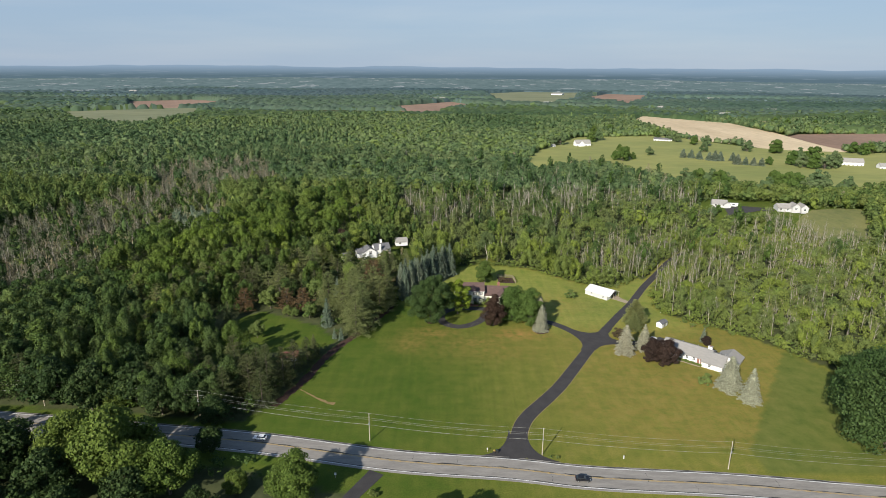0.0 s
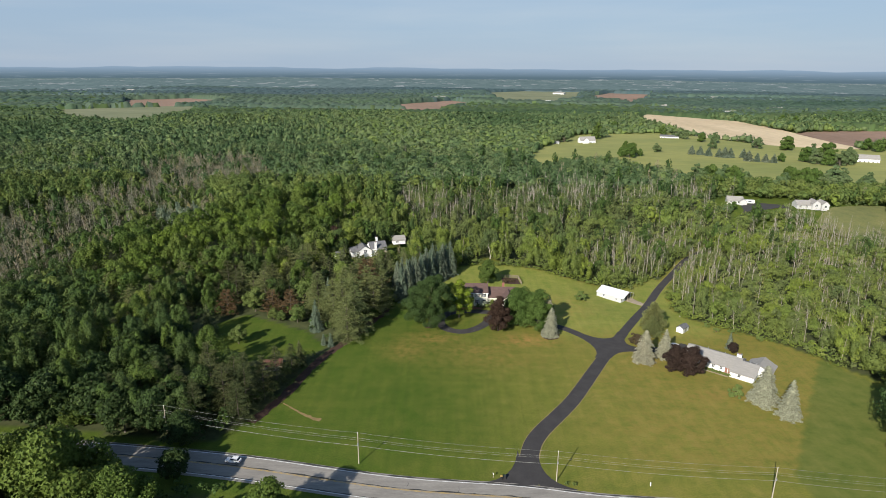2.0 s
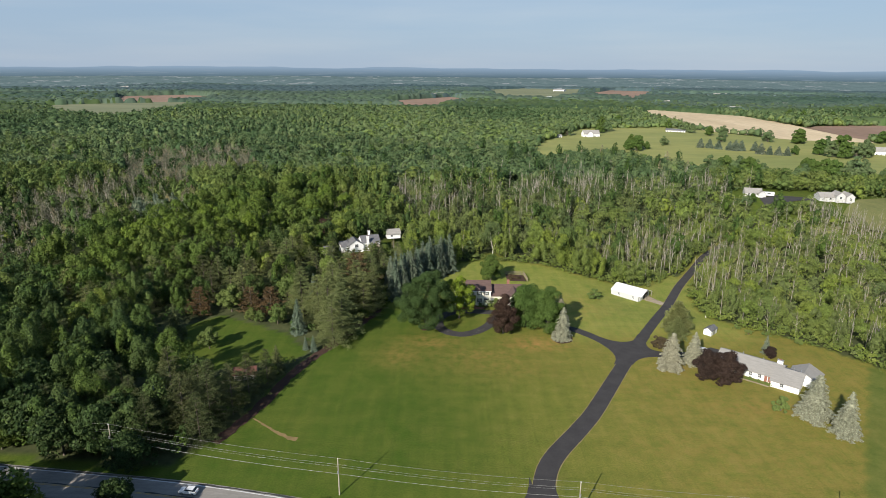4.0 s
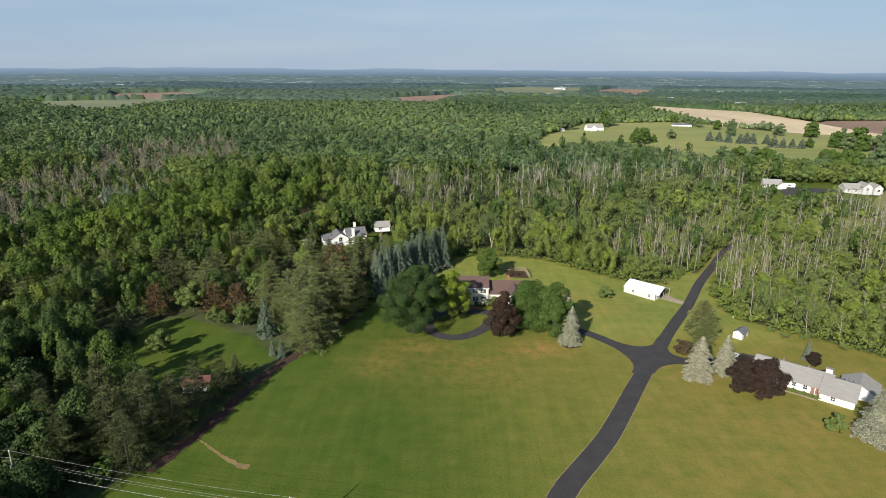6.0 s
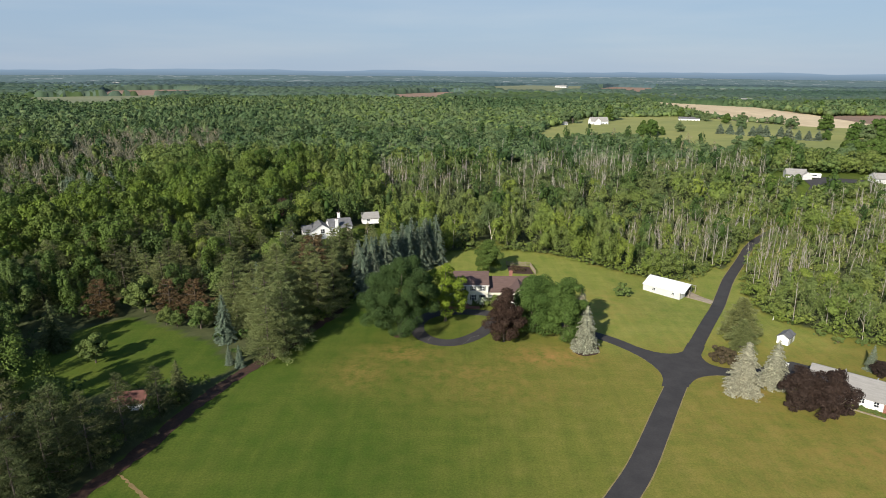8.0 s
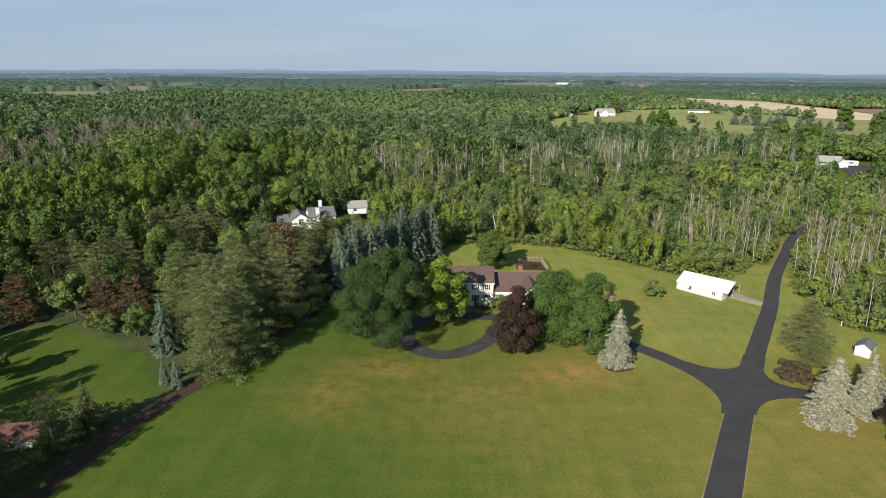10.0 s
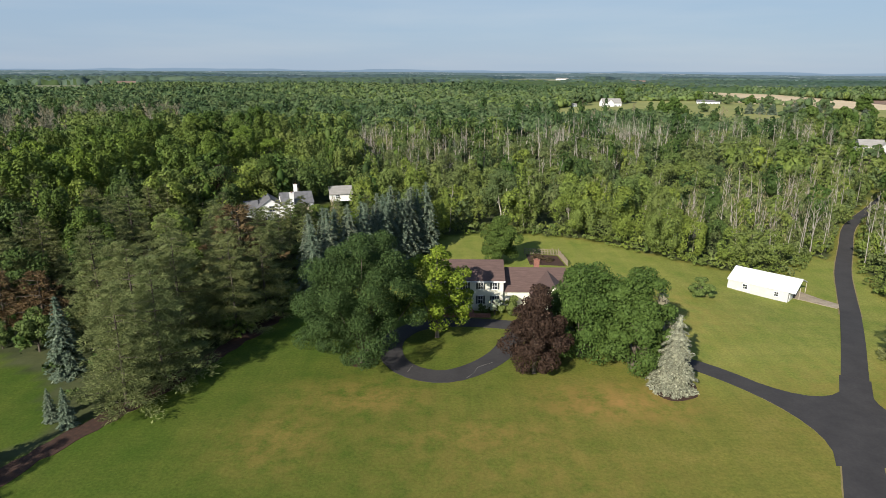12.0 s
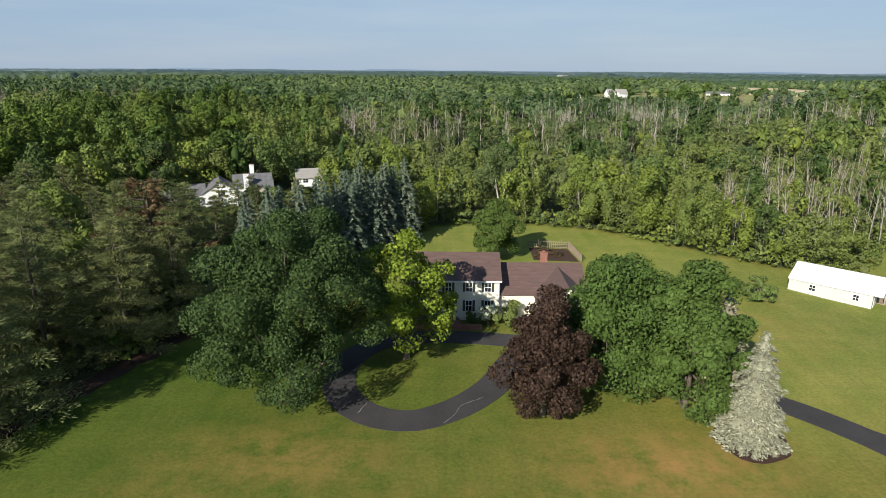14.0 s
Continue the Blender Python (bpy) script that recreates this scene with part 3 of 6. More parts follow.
SOUTH_DRIVE = [(-20.4, 153.6), (-21.5, 151.5), (-24, 147), (-27.5, 140.5), (-33, 128)]
CORNERS = [((60.3, 239), (64.2, 246.5), (56.4, 257.9), (64.5, 252), (66, 246)), ((59.6, 260.2), (67.5, 251.5), (74.0, 258.8), (73, 254), (68, 250)), ((66.8, 238.4), (70.3, 244), (77.5, 243.4), (76, 246), (70, 248)), ((77.4, 258.0), (72.8, 248.5), (81, 247.2), (74, 246), (72, 252)),
           ((22.2, 177), (20.6, 164.5), (12.5, 162.6), (20, 160), (24, 166)), ((28.4, 175), (26.8, 163), (37, 159.6), (28, 158), (25, 166))]
verge = bmesh.new()
for line, w in ((DRIVE[:8], (6.2, 5.2)), (DRIVE[10:17], (4.5, 4.0))):
    ribbon(line, w, 0.022, 0.1, 1.5, 0, 0.06, 7, verge)
for a, c, b, *rest in CORNERS[:4]:
    m = np.mean([a, b, *rest], axis=0)
    grown = [tuple(np.array(q) + (np.array(q) - m) * 0.03) for q in fillet(None, a, c, b, 0)]
    paved(verge, grown + [rest[0], rest[1]], 0.024)
setting("verge", verge, plain("dry_verge", (0.17, 0.15, 0.05), (0.29, 0.22, 0.09), 0.5, 0.95, 0.02), "dry yellowed grass verge of the drive", "verge")
drive = setting("driveway", ribbon(DRIVE[:10], (5.6, 4.6), 0.060), ASPHALT, "dark asphalt driveway with a crossing", "driveway")
part("upper_drive", ribbon(DRIVE[9:], (4.1, 3.3), 0.075), ASPHALT, drive)
part("house_branch", ribbon(BRANCH, 4.1, 0.052), ASPHALT, drive)
part("loop", ribbon(LOOP, 4.3, 0.048), ASPHALT, drive)
part("ranch_branch", ribbon(RANCH_DRIVE, 3.8, 0.046), ASPHALT, drive)
flares = bmesh.new()
for a, c, b, *rest in CORNERS:
    paved(flares, fillet(None, a, c, b, 0) + rest, 0.042)
paved(flares, [(63, 246.5), (62.5, 251), (66, 254), (71, 255), (75, 251.5), (75, 246.5), (71, 244), (66, 243.5)], 0.05)
for mouth in ([(56.4, 257.9), (59.6, 260.2), (66, 254), (64, 250)], [(59.6, 237.8), (66.2, 237.4), (70, 245), (64, 247)], [(74.0, 258.8), (77.4, 258.0), (73, 250), (69, 252)], [(77.5, 243.4), (81, 247.2), (74, 249), (72, 245)]):
    paved(flares, mouth, 0.047)
part("corner_flare", flares, ASPHALT, drive)
apron = bmesh.new()
paved(apron, [(90, 248.8), (90, 243.5), (95, 240.5), (100.2, 244.6), (104.5, 247.5), (99, 251.5)], 0.05)
part("parking_apron", apron, ASPHALT, drive)
far_apron = bmesh.new()
paved(far_apron, [(217, 449), (224, 449), (244, 458), (258, 459), (257, 466), (236, 471), (220, 463)], 0.3)
part("parking_apron", far_apron, ASPHALT, drive)
setting("side_drive", ribbon(SOUTH_DRIVE, (5.2, 3.4), 0.055), ASPHALT, "dark asphalt side drive", "driveway")
cr = bmesh.new()
ribbon([(11.3, 260.4), (12.6, 262.2), (13.4, 264.2), (14.9, 265.3), (16.2, 266.2)], 0.07, 0.056, 0.02, 0.5, 0, 0.03, 1, cr)
ribbon([(1.2, 262.4), (2.0, 264.6)], 0.07, 0.056, 0.02, 0.5, 0, 0.03, 2, cr)
part("filled_crack", cr, plain("crack_filler", (0.12, 0.11, 0.1), (0.26, 0.24, 0.21), 2.0, 0.9), drive, "pale filled crack")

path = bmesh.new()
paved(path, [(88.0, 304.0), (92, 300.2), (96.8, 295.0), (97.8, 294.4), (99.2, 297.2), (96, 302), (93.8, 307), (91.5, 308.5)], 0.07)
setting("gravel_path", path, GRAVEL, "pale gravel track to the barn", "path")
bed = setting("flower_bed", ribbon([(-62.5, 190), (-59.5, 197), (-56.5, 205), (-53.6, 216), (-51.2, 227), (-47.2, 238), (-42.6, 248), (-38, 257), (-33.8, 268), (-30.2, 279), (-27, 288)], 3.5, 0.05, 0.1, 1.5, 0.0, 0.25, 9), MULCH, "reddish bark mulch bed at the lawn's edge", "flower bed")
scar = setting("bare_soil", ribbon([(-56.0, 202.4), (-51.5, 199.0), (-48, 196.2), (-45, 194.2), (-42.4, 192.6), (-40.2, 192.0)], (0.25, 1.5), 0.03, 0.06, 0.7, 0, 0.16, 5), plain("bare_soil", (0.17, 0.125, 0.045), (0.27, 0.18, 0.075), 0.6, 0.95), "bare dry soil scar in the lawn", "soil")

for rise_k, (name, poly, mat, label) in enumerate((("field", GRAIN, CROP_TAN, "ripe tan grain field"), ("field", GRAIN_FAR, CROP_TAN, "ripe tan grain field"), ("field", PLOUGH, CROP_BROWN, "brown ploughed field"), ("field", WEST_PLOUGH, CROP_BROWN, "brown ploughed field"), ("field", WEST_GRASS, CROP_FAR, "pale green hay field"), ("field", MEADOW, CROP_GREEN, "mown green meadow"), ("field", MID_GRASS, CROP_BROWN, "brown-green field"), ("field", NORTH_GRASS, CROP_FAR, "pale green hay field"), ("field", NORTH_PLOUGH, CROP_BROWN, "brown field"), ("field", EAST_GRASS, plain("rough_grass", (0.11, 0.128, 0.034), (0.19, 0.182, 0.056), 0.06, 0.95, 0.0), "mown grass beside the far house"))):
    bm = bmesh.new()
    c = curve_points(poly + poly[:1], 25.0)[:-1]
    vs = [bm.verts.new((x, y, 0)) for x, y in c]
    bm.faces.new(vs)
    bmesh.ops.triangulate(bm, faces=bm.faces)
    for _ in range(3 if len(c) < 80 else 2):
        bmesh.ops.subdivide_edges(bm, edges=bm.edges, cuts=1)
    for v in bm.verts:
        v.co.z = on_land(v.co.x, v.co.y) + 0.6 + 0.12 * rise_k
    setting(name, bm, mat, label, "field")

# the far country: wooded swells out to the horizon, haze painted in as pale blue
def build_distance():
    m, n, l, p, o = nodes_of("hazed_country")
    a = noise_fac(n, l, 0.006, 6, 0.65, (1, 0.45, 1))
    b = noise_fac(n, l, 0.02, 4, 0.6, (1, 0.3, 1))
    # blue-grey tones carry the haze, for woods and fields alike
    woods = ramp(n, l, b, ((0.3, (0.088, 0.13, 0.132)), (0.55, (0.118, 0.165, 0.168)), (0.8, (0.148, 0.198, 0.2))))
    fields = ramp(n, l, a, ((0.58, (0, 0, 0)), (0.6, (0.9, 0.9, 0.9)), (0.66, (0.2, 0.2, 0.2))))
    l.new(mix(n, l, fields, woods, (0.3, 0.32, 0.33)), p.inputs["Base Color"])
    p.inputs["Roughness"].default_value = 1.0
    p.inputs["Specular IOR Level"].default_value = 0.0
    ang = np.linspace(-0.78, 0.78, 420)
    dist = np.concatenate([np.arange(2600, 4000, 70), np.arange(4000, 4940, 40)])
    A, D = np.meshgrid(ang, dist)
    X, Y = np.sin(A) * D, np.cos(A) * D
    bump = np.random.default_rng(8).uniform(0, 1, A.shape) * 4
    Z = land(X, Y) + 2 + bump
    Z = np.where(D < 2650, land(X, Y) - 2, Z)
    nx = len(ang)
    i, j = np.meshgrid(np.arange(nx - 1), np.arange(len(dist) - 1))
    a0 = (j * nx + i).ravel()
    F = np.concatenate([np.stack([a0, a0 + 1, a0 + nx + 1], 1), np.stack([a0, a0 + nx + 1, a0 + nx], 1)])
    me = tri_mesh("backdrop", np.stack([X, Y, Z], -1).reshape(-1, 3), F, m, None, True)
    tagged(new("backdrop", me), "wooded country to the horizon, blue-green with painted haze", "backdrop", kind="structure")


build_distance()

# ---- trees ----
def broadleaf_arrays(seed, h, r, clear, lobes, leaves, size, lean=0.25, lump=(0.13, 0.3), cone=0.22, reach_to=0.86, lopsided=0.0):
    """Crown of leaf clumps on limbs: lobes round an egg-shaped crown of height h and radius r."""
    rng = np.random.default_rng(seed)
    zc, hz = (h + clear) / 2, (h - clear) / 2
    d = ball(rng, lobes)
    d[:, 2] = np.where(d[:, 2] < -0.9, -d[:, 2], d[:, 2])
    d[:, 2] = np.where(d[:, 2] < 0, d[:, 2] * 0.92, d[:, 2])
    reach = rng.uniform(0.2, 0.95, lobes) ** 0.7 * reach_to
    egg = 1.0 - cone * d[:, 2]
    c = np.stack([d[:, 0] * r * reach * egg, d[:, 1] * r * reach * egg, zc + d[:, 2] * hz * reach], 1)
    c[:, 0] += lopsided
    lr = rng.uniform(*lump, lobes) * min(r, hz)
    per = 2 * leaves // lobes
    size = size * 0.82
    ld = ball(rng, lobes * per)
    out = np.repeat(d, per, 0)
    ld = ld + out * 0.55 + np.array([0, 0, 0.25])
    ld /= np.linalg.norm(ld, axis=1)[:, None]
    rr = np.repeat(lr, per)[:, None] * rng.uniform(0.68, 1.12, lobes * per)[:, None]
    pos = np.repeat(c, per, 0) + ld * rr * np.array([1.1, 1.1, 0.85])
    nrm = ld + rng.normal(size=ld.shape) * 0.55
    V, F = leaf_arrays(pos, nrm, size * rng.uniform(0.6, 1.35, len(pos)), rng, False)
    # trunk and limbs
    tr = 0.018 * h + 0.08
    bend = rng.normal(size=2) * lean
    trunk = [(0, 0, -0.3, tr * 1.35), (0, 0, 0.5, tr), (bend[0] * 0.4, bend[1] * 0.4, clear + hz * 0.5, tr * 0.75), (bend[0], bend[1], h * 0.86, tr * 0.18)]
    paths = [trunk]
    for i in range(min(lobes, 14)):
        z0 = rng.uniform(clear * 0.7, clear + hz * 0.9)
        f = z0 / h
        a = np.array([bend[0] * f, bend[1] * f, z0])
        b = c[i]
        m = a * 0.5 + b * 0.5 + np.array([0, 0, -0.06 * h])
        paths.append([(*a, tr * 0.4), (*m, tr * 0.24), (*b, tr * 0.07)])
    TV, TF = tubes(paths, 6)
    return V, F, TV, TF


def conifer_arrays(seed, h, r, clear, rows, sprays, size, droop=0.25, ragged=0.15, taper=0.85, slim=0.28, long=1.5, dense=0.4):
    """Whorls of drooping branches set with needle sprays."""
    rng = np.random.default_rng(seed)
    P, N, S, U, paths = [], [], [], [], [[(0, 0, -0.3, 0.016 * h + 0.06), (0, 0, h * 0.5, 0.01 * h + 0.03), (0, 0, h * 0.97, 0.02)]]
    for k in range(rows):
        f = (k + rng.uniform(-0.3, 0.3)) / rows
        f = min(max(f, 0), 0.985)
        z = clear + (h - clear) * f
        reach = r * (1 - f) ** taper + 0.12
        n = max(4, int(round(9 * (1 - 0.5 * f))))
        a0 = rng.uniform(0, 6.28)
        for j in range(n):
            a = a0 + j * 6.283 / n + rng.normal() * 0.15
            L = reach * rng.uniform(1 - ragged * 2, 1 + ragged)
            q = max(3, int(sprays * L / r))
            s = (np.arange(q) + rng.uniform(0, 1, q)) / q
            s = s ** 0.75
            x, y = np.cos(a) * L * s, np.sin(a) * L * s
            zz = z - droop * L * s + 0.1 * L * np.sin(s * 3.14)
            side = rng.normal(size=q) * 0.14 * L * (1.1 - s * 0.6)
            p = np.stack([x - np.sin(a) * side, y + np.cos(a) * side, zz + rng.normal(size=q) * 0.07 * size * 3], 1)
            nn = np.stack([np.cos(a) * (0.35 + 0.5 * s), np.sin(a) * (0.35 + 0.5 * s), np.full(q, 0.75)], 1) + rng.normal(size=(q, 3)) * 0.35
            U.append(np.tile([np.cos(a), np.sin(a), -droop], (q, 1)) + rng.normal(size=(q, 1)) * np.array([[-np.sin(a), np.cos(a), 0]]) * 0.5)
            P.append(p), N.append(nn), S.append(size * (0.75 + 0.5 * rng.uniform(size=q)) * (0.55 + 0.45 * (1 - f)))
            if k % 3 == 0 and j % 2 == 0:
                paths.append([(0, 0, z, 0.05), (np.cos(a) * L * 0.9, np.sin(a) * L * 0.9, z - droop * L * 0.85, 0.015)])
    P, N, S, U = np.concatenate(P), np.concatenate(N), np.concatenate(S), np.concatenate(U)
    V, F = leaf_arrays(P, N, S * long, rng, False, U, slim)
    # a dense heart of inner twigs, one skirt to a storey
    heart, side = [], []
    for k in range(0, rows, 2):
        z, reach = clear + (h - clear) * k / rows, (r * (1 - k / rows) ** taper) * dense
        ring = [(np.cos(a) * reach * q, np.sin(a) * reach * q, z - droop * reach) for a, q in zip(np.arange(9) * 0.698, rng.uniform(0.8, 1.15, 9))]
        i0 = len(V) + len(heart)
        heart += ring + [(0, 0, min(h * 0.98, z + 2.6 * (h - clear) / rows))]
        side += [(i0 + j, i0 + (j + 1) % 9, i0 + 9) for j in range(9)]
    V, F = np.concatenate([V, np.array(heart)]), np.concatenate([F, np.array(side)])
    TV, TF = tubes(paths, 5)
    return V, F, TV, TF


def pine_arrays(seed, h, r, clear, plates, sprays, size):
    """White pine: long limbs in loose storeys that carry soft plumes of needles, with dark gaps between."""
    rng = np.random.default_rng(seed)
    P, N, U, S = [], [], [], []
    paths = [[(0, 0, -0.3, 0.3), (0.2, 0.1, h * 0.5, 0.2), (0.3, 0, h * 0.97, 0.03)]]
    storeys = max(4, plates // 5)
    for k in range(plates):
        f = ((k * storeys // plates) + rng.uniform(0.0, 0.75)) / storeys
        z = clear + (h - clear) * f
        L = (r * (1 - f ** 2.6) * (0.66 + 0.34 * (1 - f)) + 0.9) * rng.uniform(0.55, 1.12)
        a = k * 2.399 + rng.normal() * 0.25
        ca, sa = np.cos(a), np.sin(a)
        lift = rng.uniform(0.05, 0.28)
        puffs = max(2, int(L / 1.1))
        n = max(4, int(sprays * (0.35 + 0.65 * L / r) / puffs))
        for j in range(puffs):
            s = 0.3 + 0.7 * (j + rng.uniform(0.1, 0.9)) / puffs
            v = rng.normal() * 0.2 * L * s
            c = np.array([ca * L * s - sa * v, sa * L * s + ca * v, z + lift * L * s - 0.14 * L * s * s + rng.normal() * 0.15])
            pr = rng.uniform(0.65, 1.2) * (0.55 + 0.45 * (1 - f)) * r / 6
            d = ball(rng, n) + np.array([ca * 0.35, sa * 0.35, 0.3])
            d /= np.linalg.norm(d, axis=1)[:, None]
            P.append(c + d * np.array([1.35, 1.35, 0.6]) * pr * rng.uniform(0.5, 1.1, (n, 1)))
            U.append(d + np.array([ca, sa, 0.15]) * 0.8)
            N.append(d + np.array([ca * 0.3, sa * 0.3, 0.25]) + rng.normal(size=(n, 3)) * 0.25)
            S.append(size * rng.uniform(0.8, 1.5, n) * (0.65 + 0.35 * (1 - f)))
        if k % 2 == 0:
            paths.append([(0.1, 0.05, z - 0.3, 0.08), (ca * L * 0.9, sa * L * 0.9, z + lift * L * 0.8 - 0.13 * L, 0.015)])
    P, N, U, S = np.concatenate(P), np.concatenate(N), np.concatenate(U), np.concatenate(S)
    V, F = leaf_arrays(P, N, S, rng, False, U, 0.42)
    TV, TF = tubes(paths, 4)
    return V, F, TV, TF


def tree_meshes(arrays, leaf, bark=None, name="tree"):
    V, F, TV, TF = arrays
    return tri_mesh(name + "_crown", V, F, leaf), tri_mesh(name + "_trunk", TV, TF, bark or BARK, None, True)


def plant(kind, meshes, x, y, label, category="tree", group="", turn=0.0, scale=1.0, squash=1.0, sink=0.0):
    ob = thing(kind, label, category, group, (x, y, on_land(x, y) - sink), turn)
    ob.scale = (scale, scale, scale * squash)
    hang("crown", meshes[0], ob)
    hang("trunk", meshes[1], ob)
    return ob


ICO = {}


def ico(level):
    """Corners and triangles of a unit ball."""
    if level not in ICO:
        bm = bmesh.new()
        bmesh.ops.create_icosphere(bm, subdivisions=level, radius=1.0)
        bm.verts.ensure_lookup_table()
        ICO[level] = (np.array([v.co[:] for v in bm.verts]), np.array([[v.index for v in f.verts] for f in bm.faces]))
        bm.free()
    return ICO[level]


def forest(name, label, x, y, h, r, size, leaf, seed, cover=1.0, low=-0.35, rough=0.34, slim=1.0, upright=False, core=1, lobes=16, full=(0.36, 0.46), lump=(0.24, 0.44), cast=0.0, heart=0.52):
    """Joined woods: each tree a dome of leafy lobes round a dense heart."""
    rng = np.random.default_rng(seed)
    n = len(x)
    base = land(x, y)
    q = ball(rng, n * lobes).reshape(n, lobes, 3)
    q[..., 2] = np.where(q[..., 2] < low, -q[..., 2], q[..., 2])
    lobe = rng.uniform(*lump, (n, lobes))
    half = h * rng.uniform(*full, n)
    c = np.stack([x, y, base + h - half], 1)
    rad = np.stack([r, r, half], 1)
    count = np.maximum(6, (cover * 6.3 * r * half / (0.5 * size * size)).astype(int))
    ti = np.repeat(np.arange(n), count)
    m = len(ti)
    which = rng.integers(0, lobes, m)
    out = q[ti, which]
    lr = lobe[ti, which][:, None]
    d = ball(rng, m) + out * 0.55 + np.array([0, 0, 0.22])
    d /= np.linalg.norm(d, axis=1)[:, None]
    pos = c[ti] + (out * (1 - lr * 0.75) + d * lr * rng.uniform(0.75, 1.12, (m, 1))) * rad[ti]
    nrm = d + rng.normal(size=d.shape) * rough
    grain = np.tile([0, 0, 1.0], (m, 1)) + out * 0.5 if upright else None
    V, F = leaf_arrays(pos, nrm, size * rng.uniform(0.7, 1.35, m), rng, False, grain, slim)
    own = np.clip(0.45 + cast - 0.2 * smooth(-90, -300, x) + 0.26 * patchy(x, y, 0.012, 51) + rng.normal(size=n) * 0.25, 0.0, 0.98) - 0.35
    tint = np.repeat(own[ti], 3)
    if core:
        cv, cf = ico(core)
        k = len(cv)
        swell = heart + rng.normal(size=(n, k, 1)) * 0.08
        HV = c[:, None, :] + cv[None] * swell * rad[:, None, :]
        HF = cf[None] + (np.arange(n) * k)[:, None, None] + len(V)
        V = np.concatenate([V, HV.reshape(-1, 3)])
        F = np.concatenate([F, HF.reshape(-1, 3)])
        tint = np.concatenate([tint, np.repeat(own, k)])
    me = tri_mesh(name, V, F, leaf, tint)
    return tagged(new(name, me), label, "woods", kind="stuff")


def canopy(bands, d0, d1, seed):
    """Woods too far off to tell the leaves apart: a sheet of crowns side by side, one mesh to each (name, label, leaf, from, to)."""
    ang = np.linspace(-0.72, 0.72, 420)
    dist = d0 * (d1 / d0) ** np.linspace(0, 1, 190)
    A, D = np.meshgrid(ang, dist)
    X, Y = np.sin(A) * D, np.cos(A) * D
    cell = 13.0
    ci, cj = np.floor(X / cell), np.floor(Y / cell)
    best, tone = np.full(X.shape, -2.0), np.zeros(X.shape)
    for di in (-1, 0, 1):
        for dj in (-1, 0, 1):
            i, j = ci + di, cj + dj
            u = [np.mod(np.sin(i * a + j * b + seed) * 43758.5453, 1.0) for a, b in ((127.1, 311.7), (269.5, 183.3), (419.2, 371.9), (93.7, 53.1))]
            px, py = (i + 0.15 + 0.7 * u[0]) * cell, (j + 0.15 + 0.7 * u[1]) * cell
            rr = 6.0 + 4.0 * u[2]
            z = (8 + 6 * u[3]) * (0.45 + 0.55 * np.sqrt(np.clip(1 - ((X - px) ** 2 + (Y - py) ** 2) / rr ** 2, 0, 1)))
            z = np.where((X - px) ** 2 + (Y - py) ** 2 < rr ** 2, z, 2.0)
            tone = np.where(z > best, u[2], tone)
            best = np.maximum(best, z)
    gap = open_ground(X, Y) | (patchy(X * 0.4, Y * 1.8, 0.012, 64) > 0.8)
    Z = land(X, Y) + np.where(gap, -2.0, best + 3.5 * patchy(X * 0.5, Y * 1.6, 0.009, 62))
    Z[0] = land(X[0], Y[0]) - 2.0
    tint = np.clip(0.1 + 0.3 * (tone - 0.5) + 0.22 * patchy(X * 0.4, Y * 1.9, 0.008, 66), -0.3, 0.5).ravel()
    V = np.stack([X, Y, Z], -1).reshape(-1, 3)
    nx = len(ang)
    i, j = np.meshgrid(np.arange(nx - 1), np.arange(len(dist) - 1))
    a = (j * nx + i).ravel()
    F = np.concatenate([np.stack([a, a + 1, a + nx + 1], 1), np.stack([a, a + nx + 1, a + nx], 1)])
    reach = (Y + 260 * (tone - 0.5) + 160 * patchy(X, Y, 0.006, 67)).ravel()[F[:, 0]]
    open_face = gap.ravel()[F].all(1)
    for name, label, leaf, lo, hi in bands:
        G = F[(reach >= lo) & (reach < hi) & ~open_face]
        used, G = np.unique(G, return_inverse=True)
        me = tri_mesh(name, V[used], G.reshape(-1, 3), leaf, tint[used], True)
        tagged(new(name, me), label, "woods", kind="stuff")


def scatter(x0, x1, y0, y1, step, seed):
    rng = np.random.default_rng(seed)
    gx, gy = np.meshgrid(np.arange(x0, x1, step), np.arange(y0, y1, step))
    x = (gx + rng.uniform(-0.48, 0.48, gx.shape) * step).ravel()
    y = (gy + rng.uniform(-0.48, 0.48, gy.shape) * step).ravel()
    return x, y, rng


def patchy(x, y, scale, seed):
    """Cheap smooth noise on arrays, about -1 to 1."""
    r = np.random.default_rng(seed)
    v = 0
    for k in range(5):
        a, p = r.uniform(0, 6.28), r.uniform(0, 6.28)
        f = scale * r.uniform(0.6, 1.7)
        v = v + np.sin((x * np.cos(a) + y * np.sin(a)) * f + p)
    return v / 2.6


BED = [(-62.5, 190), (-59.5, 197), (-56.5, 205), (-53.6, 216), (-51.2, 227), (-47.2, 238), (-42.6, 248), (-38, 257), (-33.8, 268)]
OAKS = [(-190, 318), (-184, 358), (-160, 384), (-148, 428), (-122, 455), (-78, 476), (-58, 405), (-74, 366), (-92, 356), (-106, 312), (-129, 277), (-150, 262)]
BROWN = [(-292, 590), (-282, 650), (-210, 676), (-158, 560), (-188, 508), (-240, 485)]
THICKET = [(-310, 380), (-295, 440), (-250, 528), (-196, 505), (-156, 428), (-158, 392), (-176, 372), (-192, 340), (-206, 285), (-245, 285)]
SPRUCES = [(-203, 429), (-165, 422), (-150, 388), (-182, 391)]
